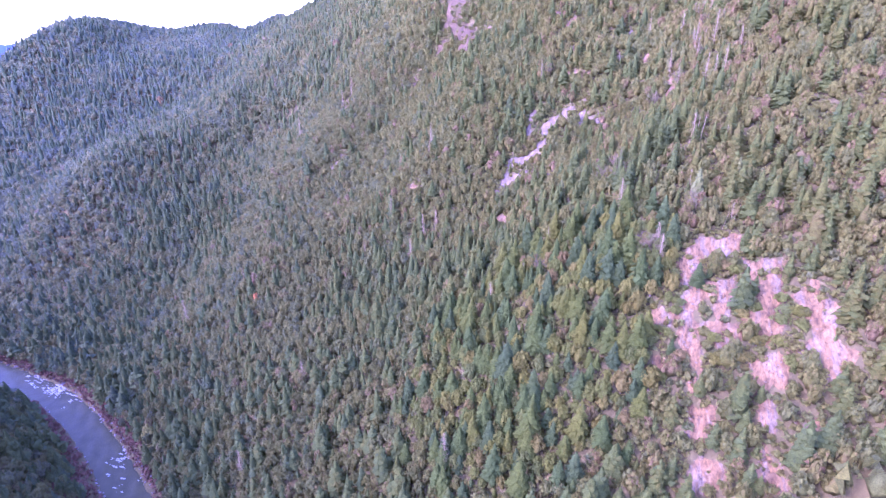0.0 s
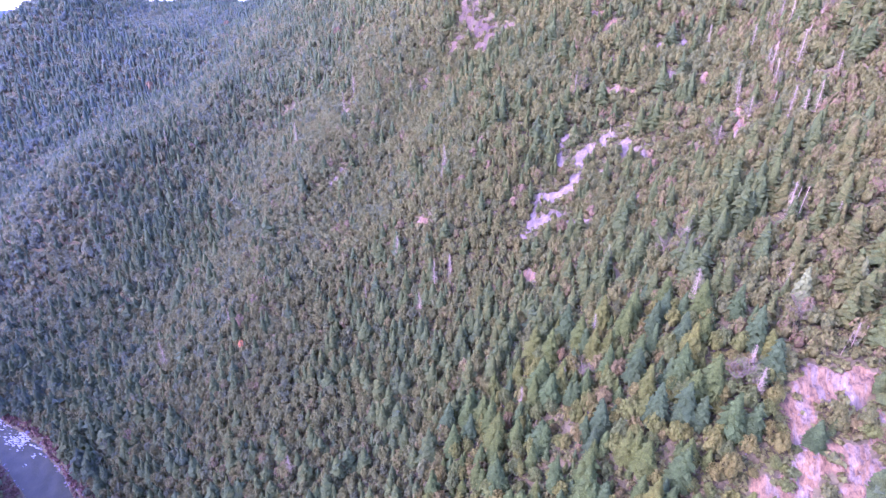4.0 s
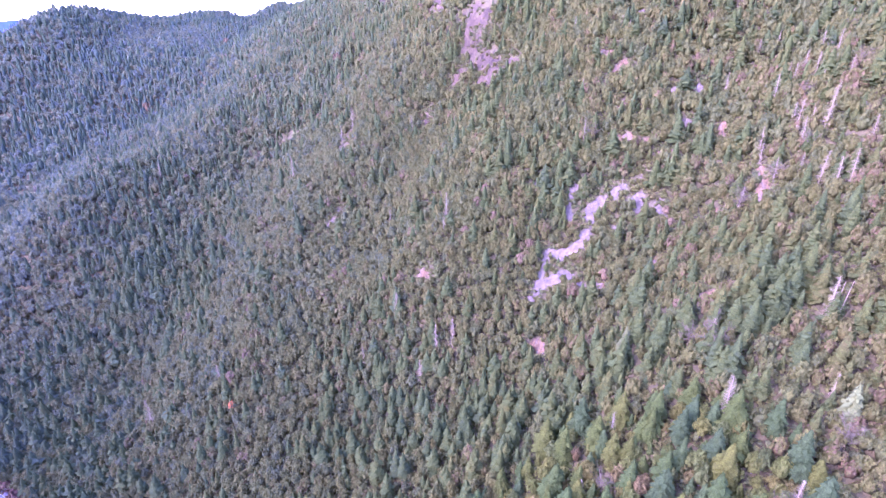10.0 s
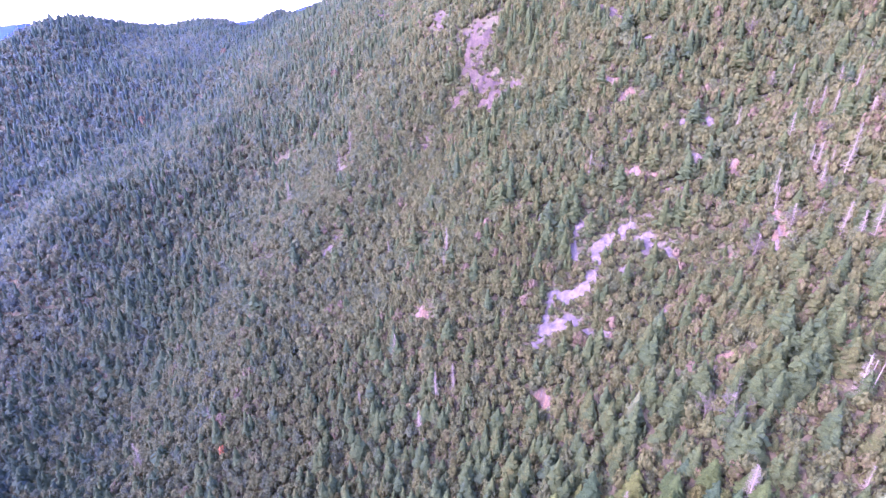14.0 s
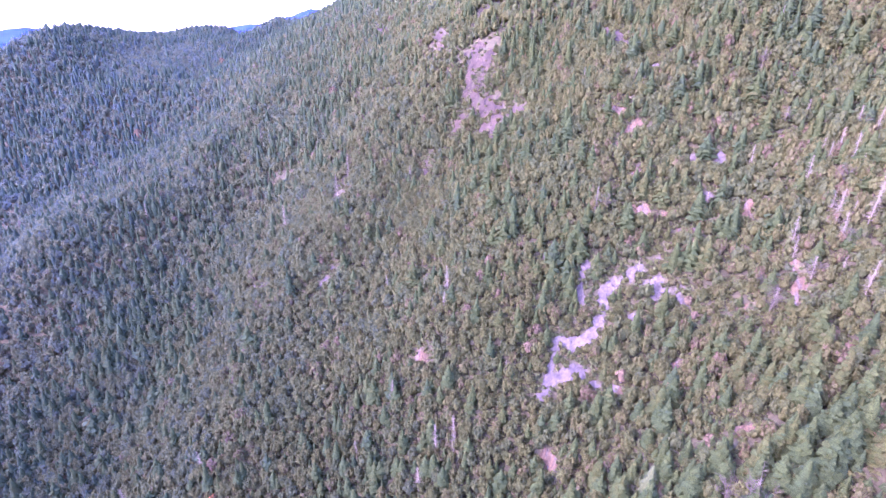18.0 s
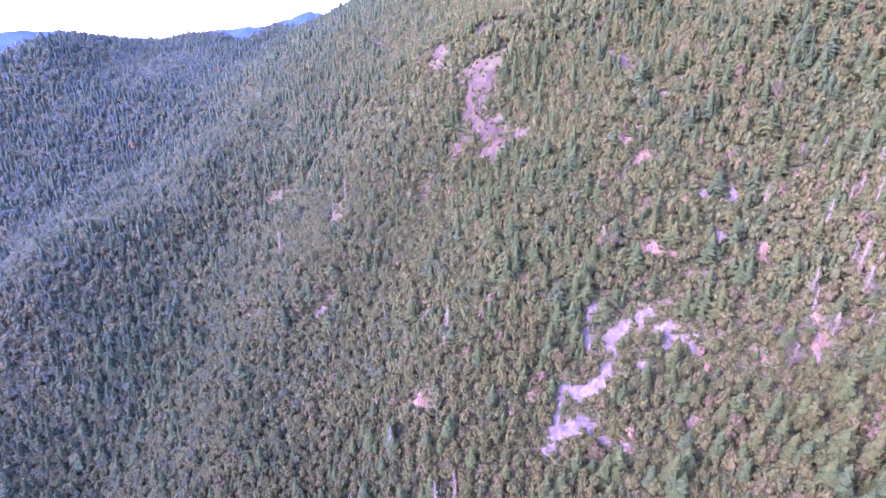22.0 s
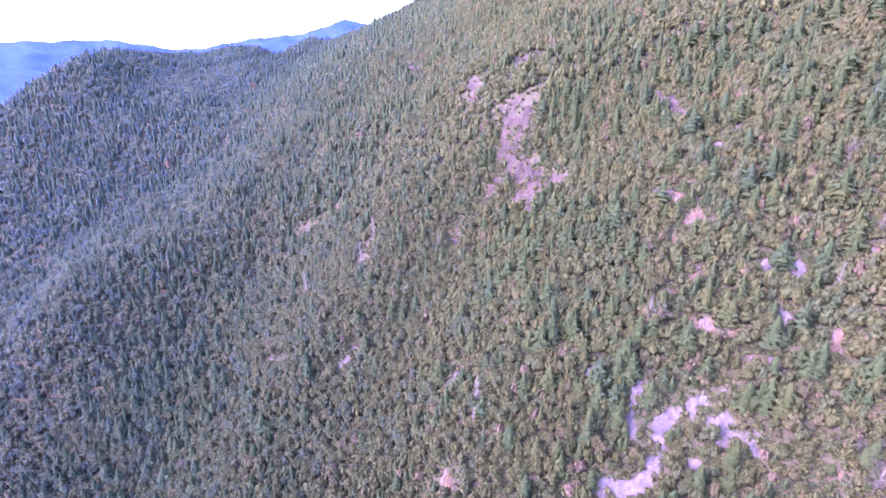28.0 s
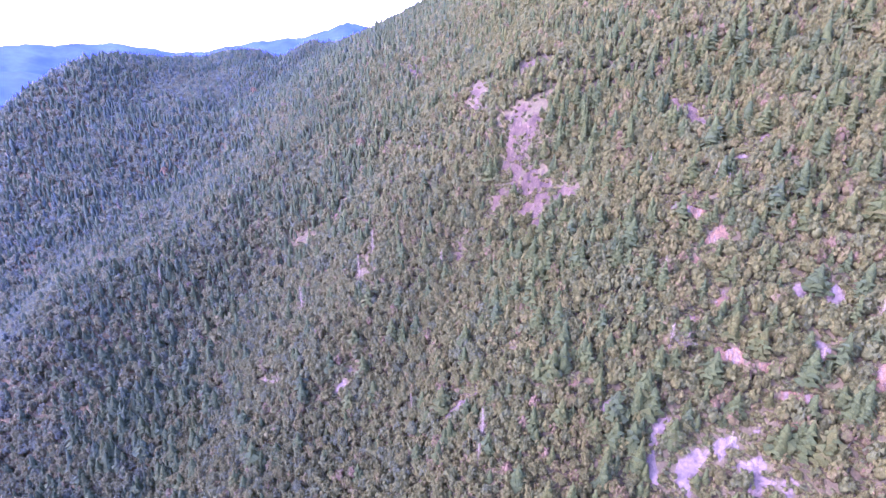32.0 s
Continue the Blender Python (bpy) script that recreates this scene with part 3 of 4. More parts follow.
# stands of conifers (above 0) and of broadleaf trees (below): x, y, radius, share
STANDS = [(-231, 412, 28, 0.35), (-284, 457, 30, 0.4), (-283, 500, 28, 0.3), (-256, 366, 30, 0.3), (-218, 481, 25, 0.3), (-127, 575, 20, 0.5), (-152, 559, 20, 0.4),
          (-92, 605, 22, 0.5), (57, 487, 13, 0.7), (53, 455, 12, 0.7), (64, 177, 22, 0.5), (90, 175, 22, 0.5), (38, 175, 24, 0.5), (105, 184, 16, 0.5), (20, 120, 45, 0.35), (-10, 200, 40, 0.2),
          (-166, 590, 24, 0.4), (55, 300, 9, 0.5), (-552, 1065, 70, -0.7), (124, 371, 60, -0.12), (-53, 378, 60, -0.20), (-120, 380, 60, -0.22), (-110, 300, 55, -0.15), (60, 330, 50, -0.06), (109, 240, 26, -0.15)]


def kinds(x, y, gap):
    """Conifer or not, sizes and tints of the trees at these places."""
    hollow = waves(x, y, 95, 3) + 0.6 * waves(x, y, 30, 4)
    old = np.clip((y - 470) / 260, 0, 1) * np.clip((-40 - x) / 120, 0, 1)
    share = 0.22 + 0.11 * hollow + 0.16 * old + 0.04 * np.clip((-60 - x) / 80, 0, 1) + 0.22 * np.clip((75 - river_side(x, y)[0]) / 50, 0, 1) + 0.10 * np.clip((x - 10) / 60, 0, 1) * np.clip((y - 250) / 60, 0, 1)
    for sx, sy, r, more in STANDS:
        share = share + 0.7 * more * np.exp(-((x - sx) ** 2 + (y - sy) ** 2) / (2 * r * r))
    conifer = rng.rand(len(x)) < np.clip(share + (0.10 if gap == 5.8 else 0), 0.06, 0.6)
    grow = np.clip(gap / 3.7, 0.98, 2.2)
    big = rng.rand(len(x))
    h = np.where(conifer, (4.5 + 11.5 * big ** 1.6) * {3.6: 1.0, 5.8: 1.2}.get(gap, 1.05), (4.2 + 4.4 * big ** 1.3) * {3.4: 1.1, 4.3: 1.25}.get(gap, max(1.0, gap / 4.2)))
    rad = np.where(conifer, h * (0.23 + 0.10 * rng.rand(len(x))), (1.6 + 1.3 * big ** 1.3) * (0.9 + 0.25 * rng.rand(len(x)))) * np.where(conifer, 1.0 if gap == 3.6 else 1.15, grow * {3.4: 1.22, 4.3: 1.25, 5.8: 1.15}.get(gap, 1.0))
    close = np.maximum(bare(x, y, "soil", 1.2), np.maximum(bare(x, y, "gravel", 2.0), bare(x, y, "cliff", 4.0))) > 0.3
    h, rad = np.where(close, h * np.where(conifer, 0.55, 0.42), h), np.where(close, rad * np.where(conifer, 0.6, 0.72), rad)
    # tint drops towards -x, putting distance haze into the trees' colour
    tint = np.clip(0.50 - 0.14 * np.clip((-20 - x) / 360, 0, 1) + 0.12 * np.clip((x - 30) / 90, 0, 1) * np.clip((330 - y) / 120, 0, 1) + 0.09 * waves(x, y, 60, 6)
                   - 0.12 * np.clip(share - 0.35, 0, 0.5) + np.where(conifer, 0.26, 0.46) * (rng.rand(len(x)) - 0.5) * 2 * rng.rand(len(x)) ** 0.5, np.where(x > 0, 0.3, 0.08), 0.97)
    return conifer, h, rad, tint


def seen(x, y):
    """Whether the place shows over the crests from the flight's middle or end."""
    out = np.zeros(len(x), bool)
    top = height(x, y) + 12
    for ex, ey, ez in ((-2, 60, 262), (-7, 140, 311)):
        clear = np.ones(len(x), bool)
        for f in np.linspace(0.3, 0.97, 24):
            clear &= height(ex + (x - ex) * f, ey + (y - ey) * f) < ez + (top - ez) * f + 4
        out |= clear
    return out


rings = []
for near, far, gap, wide in ((0, 235, 3.6, True), (235, 430, 3.4, True), (430, 760, 4.3, True), (760, 1600, 5.8, True), (0, 330, 6.5, False), (330, 1600, 17.0, False)):
    x, y = scatter(-1050, 480, -260, 1530, gap)
    d = np.hypot(x + 4, y - 60)
    ok = (d >= near) & (d < far) & (in_view(x, y) if wide else ~in_view(x, y))
    x, y = x[ok], y[ok]
    side, sign = river_side(x, y)
    open_ground = np.maximum(bare(x, y, "cliff", 1.0) * (rng.rand(len(x)) < 0.97), bare(x, y, "soil") * (rng.rand(len(x)) < 0.985))
    free = (np.maximum(open_ground, bare(x, y, "gravel", 0.2)) < 0.5) & (side > np.where(sign > 0, 12.5, 18))
    if wide and near > 400:
        free &= seen(x, y)
    x, y = x[free], y[free]
    c, h, rad, tint = kinds(x, y, gap)
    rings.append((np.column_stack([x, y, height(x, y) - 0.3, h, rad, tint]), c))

# boughs, rings and sides of a conifer, clumps and tufts of a crown
LEVELS = [(72, 4, 6, 9, 14), (44, 3, 5, 7, 9), (20, 2, 5, 5, 6), (10, 2, 5, 4, 4), (8, 2, 5, 3, 3), (0, 2, 5, 2, 2)]
# the nearest trees, one by one, within the stretch of slope that the flight passes closest
SINGLE = 300
own = []
p, c = rings[0]
closest = np.hypot(p[:, 0] - 40, p[:, 1] - 120)
for conifer in (True, False):
    sel = np.where(c == conifer)[0]
    sel = sel[np.argsort(closest[sel])[:SINGLE]]
    own.append(p[sel])
    keep = np.ones(len(p), bool)
    keep[sel] = False
    p, c, closest = p[keep], c[keep], closest[keep]
rings[0] = (p, c)

for k, ((p, c), (boughs, layers, sides, clumps, tufts)) in enumerate(zip(rings, LEVELS)):
    firs = [fir_shape(rng, boughs, layers, sides) for j in range(12)]
    crowns = [leafy_shape(rng, clumps, tufts, k < 2) for j in range(12)]
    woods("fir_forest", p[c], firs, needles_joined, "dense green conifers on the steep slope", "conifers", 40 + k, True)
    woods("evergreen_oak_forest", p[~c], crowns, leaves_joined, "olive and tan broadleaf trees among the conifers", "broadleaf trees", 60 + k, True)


# single trees: trunk and crown
def tree(name, stem, crown, mat, label, category, group):
    base = new(name)
    for part_name, (v, f), m in (("trunk", stem, bark), ("crown", crown, mat)):
        new(part_name, mesh_from(part_name, v, f, m, True)).parent = base
    return tagged(base, label, category, group)


def planted(kinds_of, places, seed):
    """The first of each kind stands at its place, the rest are copies."""
    r = np.random.RandomState(seed)
    for i, (x, y, z, h, rad, tint) in enumerate(places):
        m = Matrix.LocRotScale((x, y, z), Euler((0, 0, r.rand() * 6.283)), (rad, rad, h))
        if i < len(kinds_of):
            kinds_of[i].matrix_basis = m
        else:
            copy = copy_thing(kinds_of[i % len(kinds_of)], Matrix())
            copy.matrix_basis = m


planted([tree("douglas_fir", stem_shape(6, 0.9, 0.07, 0.02), fir_shape(rng, 320, 6, 8), needles_own, "tall green conifer with a ragged pointed crown", "conifer",
              "conifers on the near slope") for j in range(10)], own[0], 1)
planted([tree("live_oak", stem_shape(5, 0.5, 0.10, 0.05), leafy_shape(rng, 12, 24), leaves_own, "rounded olive-green broadleaf tree with a clumpy crown", "broadleaf tree",
              "broadleaf trees on the near slope") for j in range(10)], own[1], 2)


# undergrowth wherever the crowns leave the ground open
cover = np.zeros((800, 640), bool)
for p in [q for q, c in rings[:3]] + own:
    for dx in range(-5, 6):
        for dy in range(-5, 6):
            i, j = np.round(p[:, 0] + dx + 480).astype(int), np.round(p[:, 1] + dy - 20).astype(int)
            ok = (np.hypot(i - 480 - p[:, 0], j + 20 - p[:, 1]) < p[:, 4] * 0.36) & (i >= 0) & (i < 800) & (j >= 0) & (j < 640)
            cover[i[ok], j[ok]] = True
x, y = scatter(-470, 310, 30, 640, 1.9)
ok = in_view(x, y) & (np.hypot(x + 4, y - 60) < np.where(x > -40, 430, 360)) & ~cover[np.clip(np.round(x + 480), 0, 799).astype(int), np.clip(np.round(y - 20), 0, 639).astype(int)]
x, y = x[ok], y[ok]
side, sign = river_side(x, y)
ok = (np.maximum(bare(x, y, "cliff"), np.maximum(bare(x, y, "soil"), bare(x, y, "gravel"))) < 0.55) & (side > np.where(sign > 0, 13, 19))
x, y = x[ok], y[ok]
h = 1.2 + 2.2 * rng.rand(len(x)) ** 2
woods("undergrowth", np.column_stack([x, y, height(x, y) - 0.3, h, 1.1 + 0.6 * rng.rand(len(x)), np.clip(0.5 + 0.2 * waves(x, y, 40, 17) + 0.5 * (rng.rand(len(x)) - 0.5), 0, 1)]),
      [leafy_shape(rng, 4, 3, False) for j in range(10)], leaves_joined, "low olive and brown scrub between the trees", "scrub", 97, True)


# rusty willows along the water's edge
x, y = scatter(-480, -60, 30, 340, 1.9)
side, sign = river_side(x, y)
ok = np.where(sign > 0, (side > 8) & (side < 15), (side > 11) & (side < 27)) & (rng.rand(len(x)) < 0.85)
x, y = x[ok], y[ok]
h = 1.3 + 2.6 * rng.rand(len(x)) ** 2
woods("willow_thicket", np.column_stack([x, y, height(x, y) - 0.2, h, 0.9 + 0.8 * rng.rand(len(x)), rng.rand(len(x))]),
      [leafy_shape(rng, 4, 4, False) for j in range(6)], willow_leaves, "rusty red-brown willow thicket along the river bank", "shrubs", 91, True)


# low shrubs on the bare places
x, y = scatter(-170, 200, 45, 760, 2.4)
cover = waves(x, y, 11, 44)
ok = (np.maximum(bare(x, y, "soil"), bare(x, y, "cliff")) > 0.3) & (rng.rand(len(x)) < 0.12 + 0.3 * np.clip(cover, -0.4, 1) + 0.22 * (bare(x, y, "cliff") > 0.3))
x, y = x[ok], y[ok]
h = 0.7 + 2.4 * rng.rand(len(x)) ** 2
woods("shrubs", np.column_stack([x, y, height(x, y) - 0.15, h, h * 0.75, np.clip(0.35 + 0.5 * rng.rand(len(x)), 0, 1)]),
      [leafy_shape(rng, 7, 6) for j in range(8)], leaves_joined, "low olive shrubs on bare soil", "shrubs", 95, True)

# larger bushes standing on the bare scar
BUSHES = [(97, 108, 3.2), (99, 105, 2.8), (95, 109, 2.0), (94, 90, 2.6), (98, 90, 1.9), (101, 83, 3.0), (103, 85, 2.6), (104, 89, 2.4), (79, 99, 2.2), (81, 101, 1.8), (105, 83, 2.6), (104, 79, 2.2), (85, 87, 2.4), (89, 79, 2.8), (94, 81, 2.2), (98, 78, 2.6), (84, 81, 3.0), (76, 86, 2.8), (85, 70, 2.4), (98, 72, 2.6)]
models = [tree("bush", stem_shape(5, 0.5, 0.10, 0.05), leafy_shape(rng, 12, 24), leaves_own, "low olive-green bush on the bare pink scar", "bush", "bushes on the scar") for j in range(4)]
planted(models, [(x, y, float(height(np.array(float(x)), np.array(float(y)))) - 0.3, 1.5 + 0.75 * rad, rad, 0) for x, y, rad in BUSHES], 3)

# dead standing trees
def snag(r, label):
    """A bleached trunk with short broken limbs; unit height."""
    base = new("dead_tree")
    v, f = stem_shape(6, 1.0, 0.013, 0.004)
    new("trunk", mesh_from("trunk", v, f, dead_wood)).parent = base
    V, F, n = [], [], 0
    for k in range(190):
        h = 0.15 + 0.84 * (k + r.rand()) / 190
        L = (0.05 + 0.17 * (1.05 - h)) * (0.35 + 0.75 * r.rand())
        a = r.rand() * 6.283
        d = np.array((math.cos(a), math.sin(a), -0.15 + 0.6 * r.rand()))
        side = np.array((-d[1], d[0], 0)) * 0.0032
        tip, root = np.array((0, 0, h)) + d * L, np.array((0, 0, h))
        fork = np.array((0, 0, h)) + d * L * 0.55
        twig = fork + np.array((math.cos(a + 0.8), math.sin(a + 0.8), 0.5 * r.rand())) * L * 0.5
        V += [root + side, root - side, root + (0, 0, 0.004), tip, fork + side * 0.7, fork + (0, 0, 0.0025), twig]
        F += [(n, n + 3, n + 2), (n + 1, n + 2, n + 3), (n, n + 1, n + 3), (n + 4, n + 6, n + 5)]
        n += 7
    new("bare_crown", mesh_from("bare_crown", np.array(V), np.array(F), dead_wood)).parent = base
    return tagged(base, label, "dead tree", "dead trees on the slope")


NEAR_SNAGS = [(77, 151, 15), (108, 165, 14), (101, 147, 8), (118, 158, 8), (80, 118, 11), (107, 126, 7), (38, 146, 10), (25, 148, 10), (51, 162, 9), (140, 305, 12),
         (144, 277, 7), (74, 318, 13), (122, 241, 9), (134, 254, 10), (134, 242, 10), (146, 255, 15), (162, 275, 13), (145, 248, 12), (145, 343, 10), (174, 366, 11),
         (161, 350, 11), (-87, 437, 18), (-81, 453, 18), (-30, 423, 13), (-128, 431, 21), (140, 237, 8), (87, 283, 7)]
FAR_SNAGS = [(120, 298, 7), (160, 319, 9), (78, 347, 11), (106, 378, 9), (108, 370, 10), (83, 402, 8), (1, 243, 10), (-7, 240, 13), (-14, 228, 13), (-29, 267, 14),
         (-174, 261, 19), (-133, 268, 14), (-45, 251, 11), (80, 171, 13), (123, 247, 10), (158, 254, 10), (189, 300, 9), (161, 269, 8), (159, 284, 10), (1, 237, 12),
         (-39, 343, 10), (25, 258, 8), (-4, 298, 12), (82, 126, 10), (4, 89, 15), (-64, 160, 13), (-89, 132, 14), (-357, 529, 16), (-2, 308, 16), (-198, 591, 16),
         (-277, 495, 16), (-455, 689, 16), (152, 247, 16)]
RIGHT_SNAGS = [(159, 289, 10), (174, 293, 11), (174, 283, 12), (150, 252, 9), (136, 259, 12), (149, 279, 14), (166, 261, 10),
         (155, 226, 11), (141, 218, 12), (144, 216, 13), (139, 224, 14), (173, 311, 9), (167, 316, 10), (147, 259, 11), (163, 285, 12)]
models = [snag(np.random.RandomState(70 + j), "bleached grey-white dead conifer with bare broken limbs") for j in range(6)]
r = np.random.RandomState(77)
for i, (x, y, h) in enumerate(NEAR_SNAGS + FAR_SNAGS + RIGHT_SNAGS):
    m = Matrix.LocRotScale((x, y, float(height(np.array(x), np.array(y))) - 0.3), Euler((0.10 * (r.rand() - 0.5), 0.10 * (r.rand() - 0.5), r.rand() * 6.283)), (h * 1.15, h * 1.15, h * 1.15))
    (models[i] if i < 6 else copy_thing(models[i % 6], Matrix())).matrix_basis = m

# leafless grey trees with spreading limbs
def leafless(r):
    """A forked trunk whose limbs split twice into fine twigs; unit height."""
    base = new("leafless_tree")
    v, f = stem_shape(6, 0.55, 0.018, 0.009)
    new("trunk", mesh_from("trunk", v, f, grey_twigs)).parent = base
    V, F = [], []

    def limb(a, b, width):
        n = len(V)
        way = (b - a) / np.linalg.norm(b - a)
        e = np.cross(way, (0.3, 0.2, 0.93))
        e = e / np.linalg.norm(e)
        g = np.cross(way, e)
        for p, w in ((a, width), (b, 0.45 * width)):
            V.extend([p + w * e, p - 0.5 * w * e + 0.87 * w * g, p - 0.5 * w * e - 0.87 * w * g])
        F.extend([(n + i, n + (i + 1) % 3, n + 3 + (i + 1) % 3) for i in range(3)] + [(n + i, n + 3 + (i + 1) % 3, n + 3 + i) for i in range(3)])

    for k in range(11):
        h, a = 0.22 + 0.36 * (k + r.rand()) / 11, k * 2.39996 + 0.6 * r.rand()
        root = np.array((0, 0, h))
        tip = root + np.array((math.cos(a), math.sin(a), 0.55 + 0.9 * r.rand())) * (0.20 + 0.12 * r.rand())
        limb(root, tip, 0.008)
        for j in range(5):
            s0 = root + (tip - root) * (0.35 + 0.65 * r.rand())
            e0 = s0 + np.array((0.11 * r.randn(), 0.11 * r.randn(), 0.05 + 0.12 * r.rand()))
            limb(s0, e0, 0.0042)
            for i in range(5):
                s1 = s0 + (e0 - s0) * (0.3 + 0.7 * r.rand())
                limb(s1, s1 + np.array((0.055 * r.randn(), 0.055 * r.randn(), 0.01 + 0.06 * r.rand())), 0.0025)
    new("bare_crown", mesh_from("bare_crown", np.array(V), np.array(F), grey_twigs)).parent = base
    return tagged(base, "leafless grey tree with spreading bare limbs", "bare tree", "leafless trees on the slope")


LEAFLESS = [(77, 122, 14), (81, 171, 15), (44, 146, 10), (98, 136, 11), (121, 240, 11), (134, 242, 11), (145, 244, 11), (78, 314, 14), (123, 250, 10), (160, 236, 9), (77, 177, 11), (124, 245, 8),
            (156, 269, 10), (160, 319, 10), (161, 350, 12), (175, 291, 10), (187, 295, 10), (171, 262, 10)]
models = [leafless(np.random.RandomState(120 + j)) for j in range(5)]
r = np.random.RandomState(78)
for i, (x, y, h) in enumerate(LEAFLESS):
    m = Matrix.LocRotScale((x, y, float(height(np.array(float(x)), np.array(float(y)))) - 0.3), Euler((0, 0, r.rand() * 6.283)), (h, h, h))
    (models[i] if i < 5 else copy_thing(models[i % 5], Matrix())).matrix_basis = m


# bare leaning poles, the trunks of trees long dead
def pole(r):
    base = new("bare_snag")
    v, f = stem_shape(7, 1.0, 0.013, 0.006)
    v = v + np.stack([0.012 * np.sin(3 * v[:, 2]), 0 * v[:, 2], 0 * v[:, 2]], -1)
    new("trunk", mesh_from("trunk", v, f, dead_wood, True)).parent = base
    V, F = [], []
    for k in range(9):
        h, a, L = 0.3 + 0.68 * r.rand(), r.rand() * 6.283, 0.03 + 0.05 * r.rand()
        root, side = np.array((0, 0, h)), np.array((-math.sin(a), math.cos(a), 0)) * 0.003
        n = len(V)
        V += [root + side, root - side, root + (0, 0, 0.005), root + np.array((math.cos(a), math.sin(a), 0.3)) * L]
        F += [(n, n + 3, n + 2), (n + 1, n + 2, n + 3), (n, n + 1, n + 3)]
    new("broken_limb", mesh_from("broken_limb", np.array(V), np.array(F), dead_wood)).parent = base
    return tagged(base, "bare pale dead trunk leaning on the slope", "dead tree", "bare snags")


r = np.random.RandomState(79)
for x, y, h, lean in ((79, 118, 11, 9), (104, 125, 8, 16), (107, 125, 9, 19), (82, 126, 10, 4), (109, 165, 14, 5), (111, 165, 13, 8), (114, 270, 9, 10)):
    one = pole(r)
    one.matrix_basis = Matrix.LocRotScale((x, y, float(height(np.array(float(x)), np.array(float(y)))) - 0.4), Euler((radians(-0.5 * lean), radians(lean), 0)), (h, h, h))

# russet trees and shrubs turning colour here and there
RUSSET = [(106, 299, 7), (101, 254, 4.5), (39, 309, 6), (35, 265, 7), (69, 239, 6.5), (137, 334, 6), (142, 326, 5), (-121, 603, 11), (-430, 1062, 16), (98, 302, 6), (23, 294, 7), (8, 292, 6),
          (-445, 779, 14), (62, 83, 4.6), (85, 69, 4.8), (110, 99, 3), (90, 264, 5), (101, 261, 5), (20, 312, 6.5), (40, 272, 6), (15, 306, 7), (80, 194, 5.5), (-239, 295, 6), (-286, 294, 6)]
models = [tree("russet_tree", stem_shape(5, 0.5, 0.10, 0.05), leafy_shape(rng, 10, 16), russet_leaves, "small russet-leaved tree among the evergreens", "autumn tree", "russet trees on the slope") for j in range(4)]
planted(models, [(x, y, float(height(np.array(float(x)), np.array(float(y)))) - 0.2, h, 0.40 * h, 0) for x, y, h in RUSSET], 4)

# tall golden-green conifers
models = [tree("golden_fir", stem_shape(6, 0.9, 0.07, 0.02), fir_shape(rng, 320, 6, 8), golden_needles, "tall yellow-green conifer standing out from the darker firs", "conifer", "golden conifers") for j in range(3)]
planted(models, [(x, y, float(height(np.array(float(x)), np.array(float(y)))) - 0.3, h, 0.24 * h, 0) for x, y, h in ((101, 141, 14), (62, 190, 12), (114, 139, 12))], 6)

# two trees in autumn colour
for x, y, h, rad, mat, label in ((-163, 180, 9, 3.8, yellow_leaves, "bright yellow autumn tree beside the river"), (-119, 250, 6, 2.3, orange_leaves, "small orange-red autumn tree among the conifers")):
    one = tree("autumn_tree", stem_shape(5, 0.5, 0.10, 0.05), leafy_shape(rng, 10, 14), mat, label, "autumn tree", "")
    one.matrix_basis = Matrix.LocRotScale((x, y, float(height(np.array(float(x)), np.array(float(y)))) - 0.2), Euler((0, 0, 1)), (rad, rad, h))


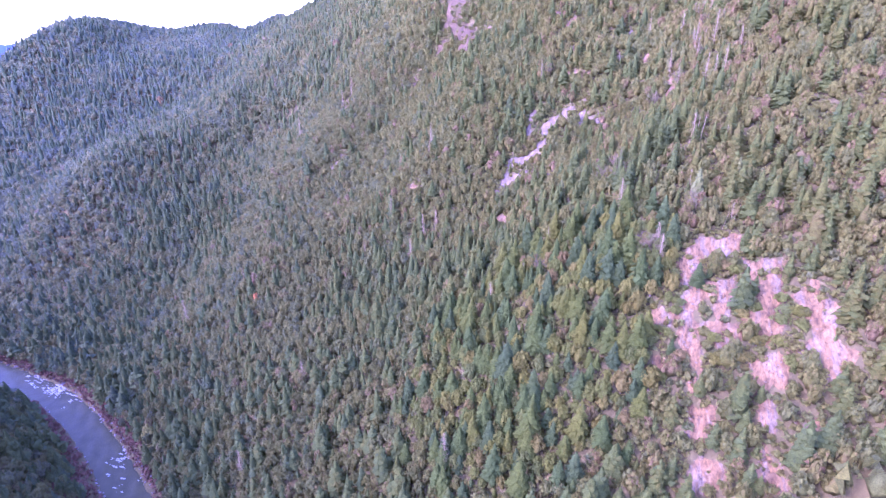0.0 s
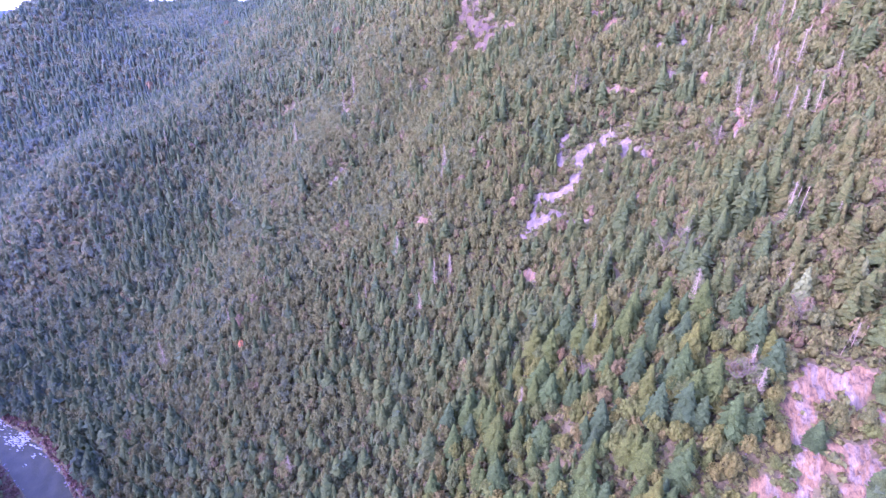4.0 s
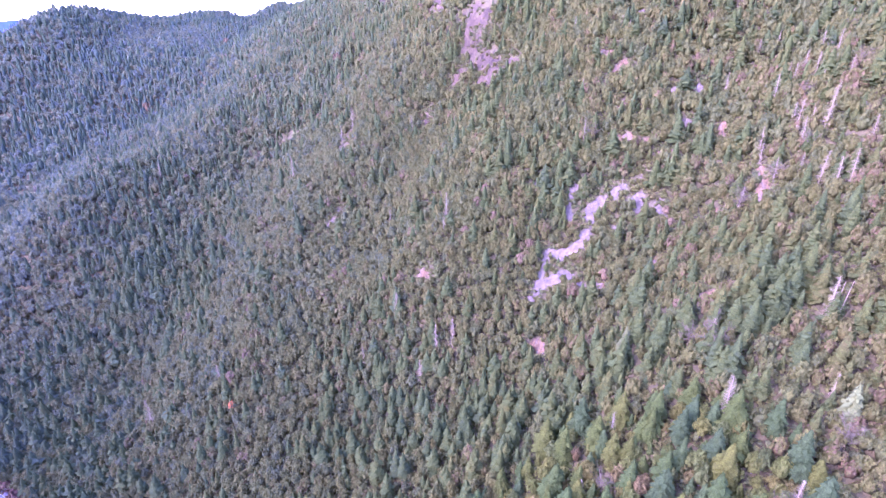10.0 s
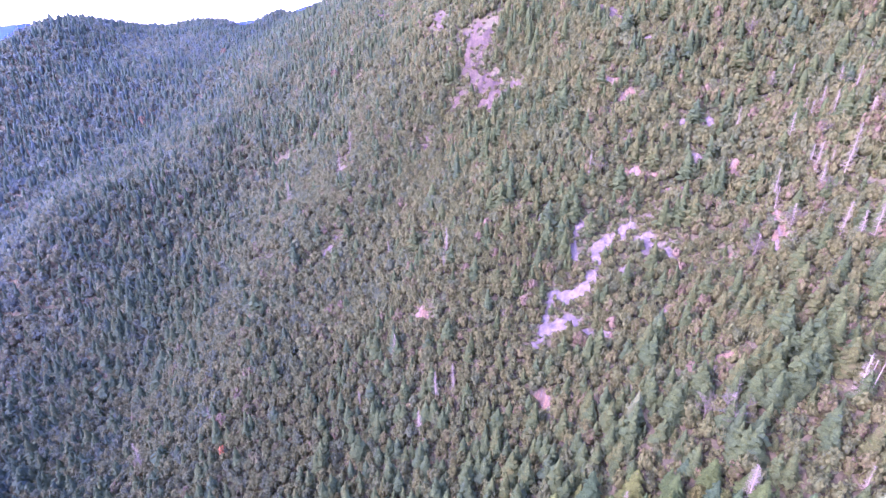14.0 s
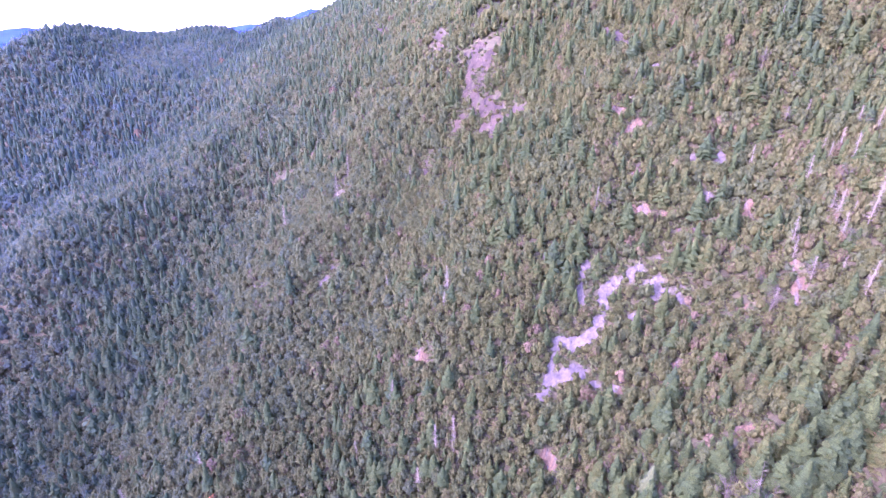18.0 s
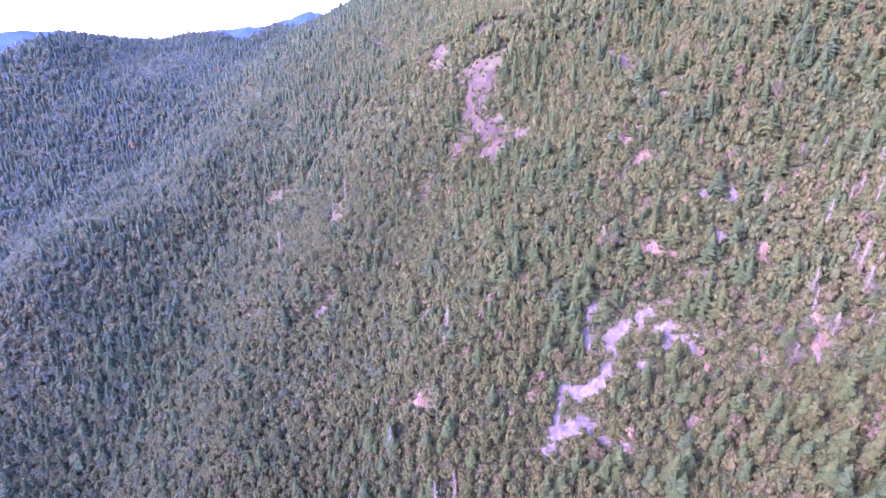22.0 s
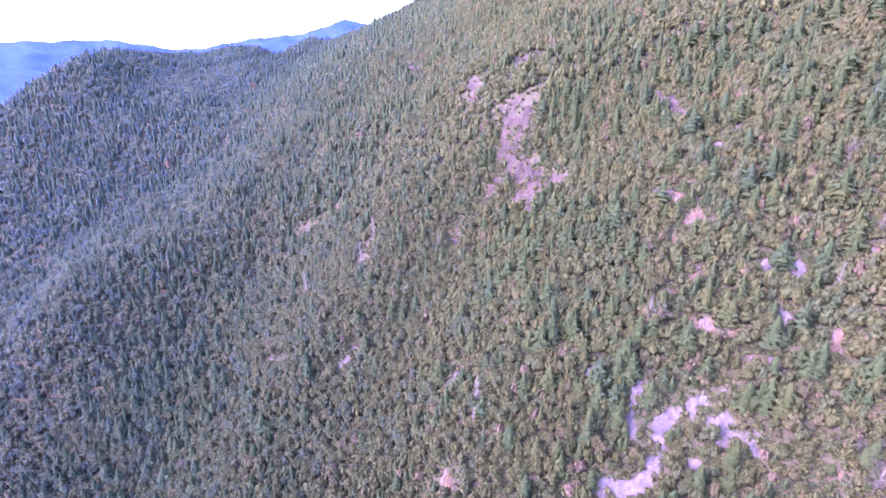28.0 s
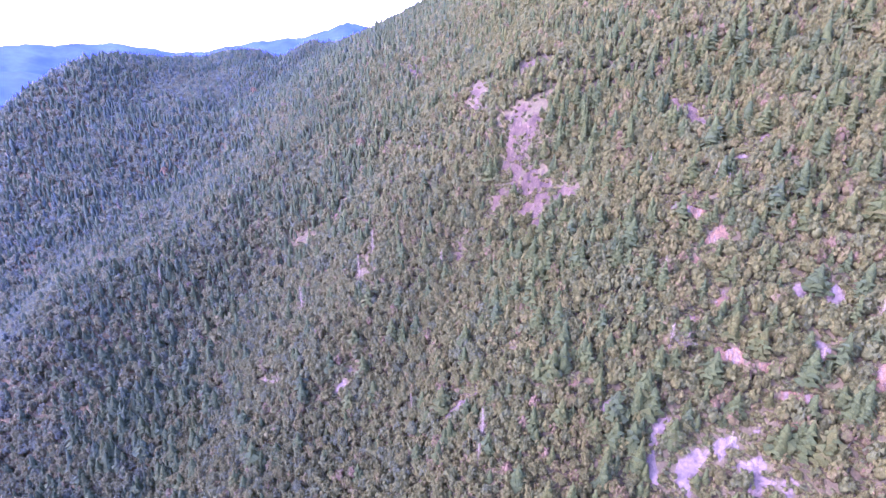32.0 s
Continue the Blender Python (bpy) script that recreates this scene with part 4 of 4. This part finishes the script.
# ---- stones ----
def stones(name, x, y, size, flat, mat, label, seed, sink=0.3):
    r = np.random.RandomState(seed)
    shapes = []
    for k in range(8):
        v = ICO_V * (0.6 + 0.8 * r.rand(12, 1)) * (1, 0.6 + 0.5 * r.rand(), 0.6 + 0.5 * r.rand())
        shapes.append((v, ICO_F))
    z = height(x, y) - sink * size * flat
    return woods(name, np.column_stack([x, y, z, size * flat, size, r.rand(len(x))]), shapes, mat, label, "rocks", seed)


x, y = scatter(-160, 200, 45, 760, 1.2)
ok = (np.maximum(bare(x, y, "soil"), bare(x, y, "cliff")) > 0.3) & (rng.rand(len(x)) < 0.5)
x, y = x[ok], y[ok]
stones("broken_rock", x, y, 0.2 + 0.55 * rng.rand(len(x)) ** 3, 0.7, rock, "pale broken rock on bare pink slopes", 101)
x, y = scatter(-420, -70, 20, 320, 1.6)
side, sign = river_side(x, y)
ok = (side > 6.5) & (side < 11) & (rng.rand(len(x)) < 0.5)
x, y = x[ok], y[ok]
stones("river_boulders", x, y, 0.4 + 0.9 * rng.rand(len(x)) ** 2, 0.8, river_rock, "dark boulders along the water's edge", 102)

# white water at the rapids: low broken streaks of foam along the flow
def foam(cx, cy, count, spread, seed):
    r = np.random.RandomState(seed)
    p = np.array((cx, cy)) + np.array((0.82, -0.57)) * (r.randn(count, 1) * spread) + np.array((0.57, 0.82)) * r.uniform(-6, 5, (count, 1))
    return np.column_stack([p, np.full(count, 0.05), 0.10 + 0.12 * r.rand(count), 0.4 + 1.7 * r.rand(count) ** 2, r.rand(count)])


r = np.random.RandomState(5)
streaks = []
for k in range(6):
    v = ICO_V * (0.6 + 0.8 * r.rand(12, 1)) * (1, 0.28, 1)
    streaks.append((np.stack([0.82 * v[:, 0] + 0.57 * v[:, 1], -0.57 * v[:, 0] + 0.82 * v[:, 1], v[:, 2]], -1), ICO_F))
woods("white_water", np.concatenate([foam(-262, 238, 120, 5, 5), foam(-283, 250, 60, 7, 6), foam(-178, 174, 34, 3, 7), foam(-170, 160, 10, 4, 8), foam(-240, 222, 10, 8, 9)]), streaks, foam_mat,
      "white foam of the river's rapids", "rapids", 111, False, 0.5)
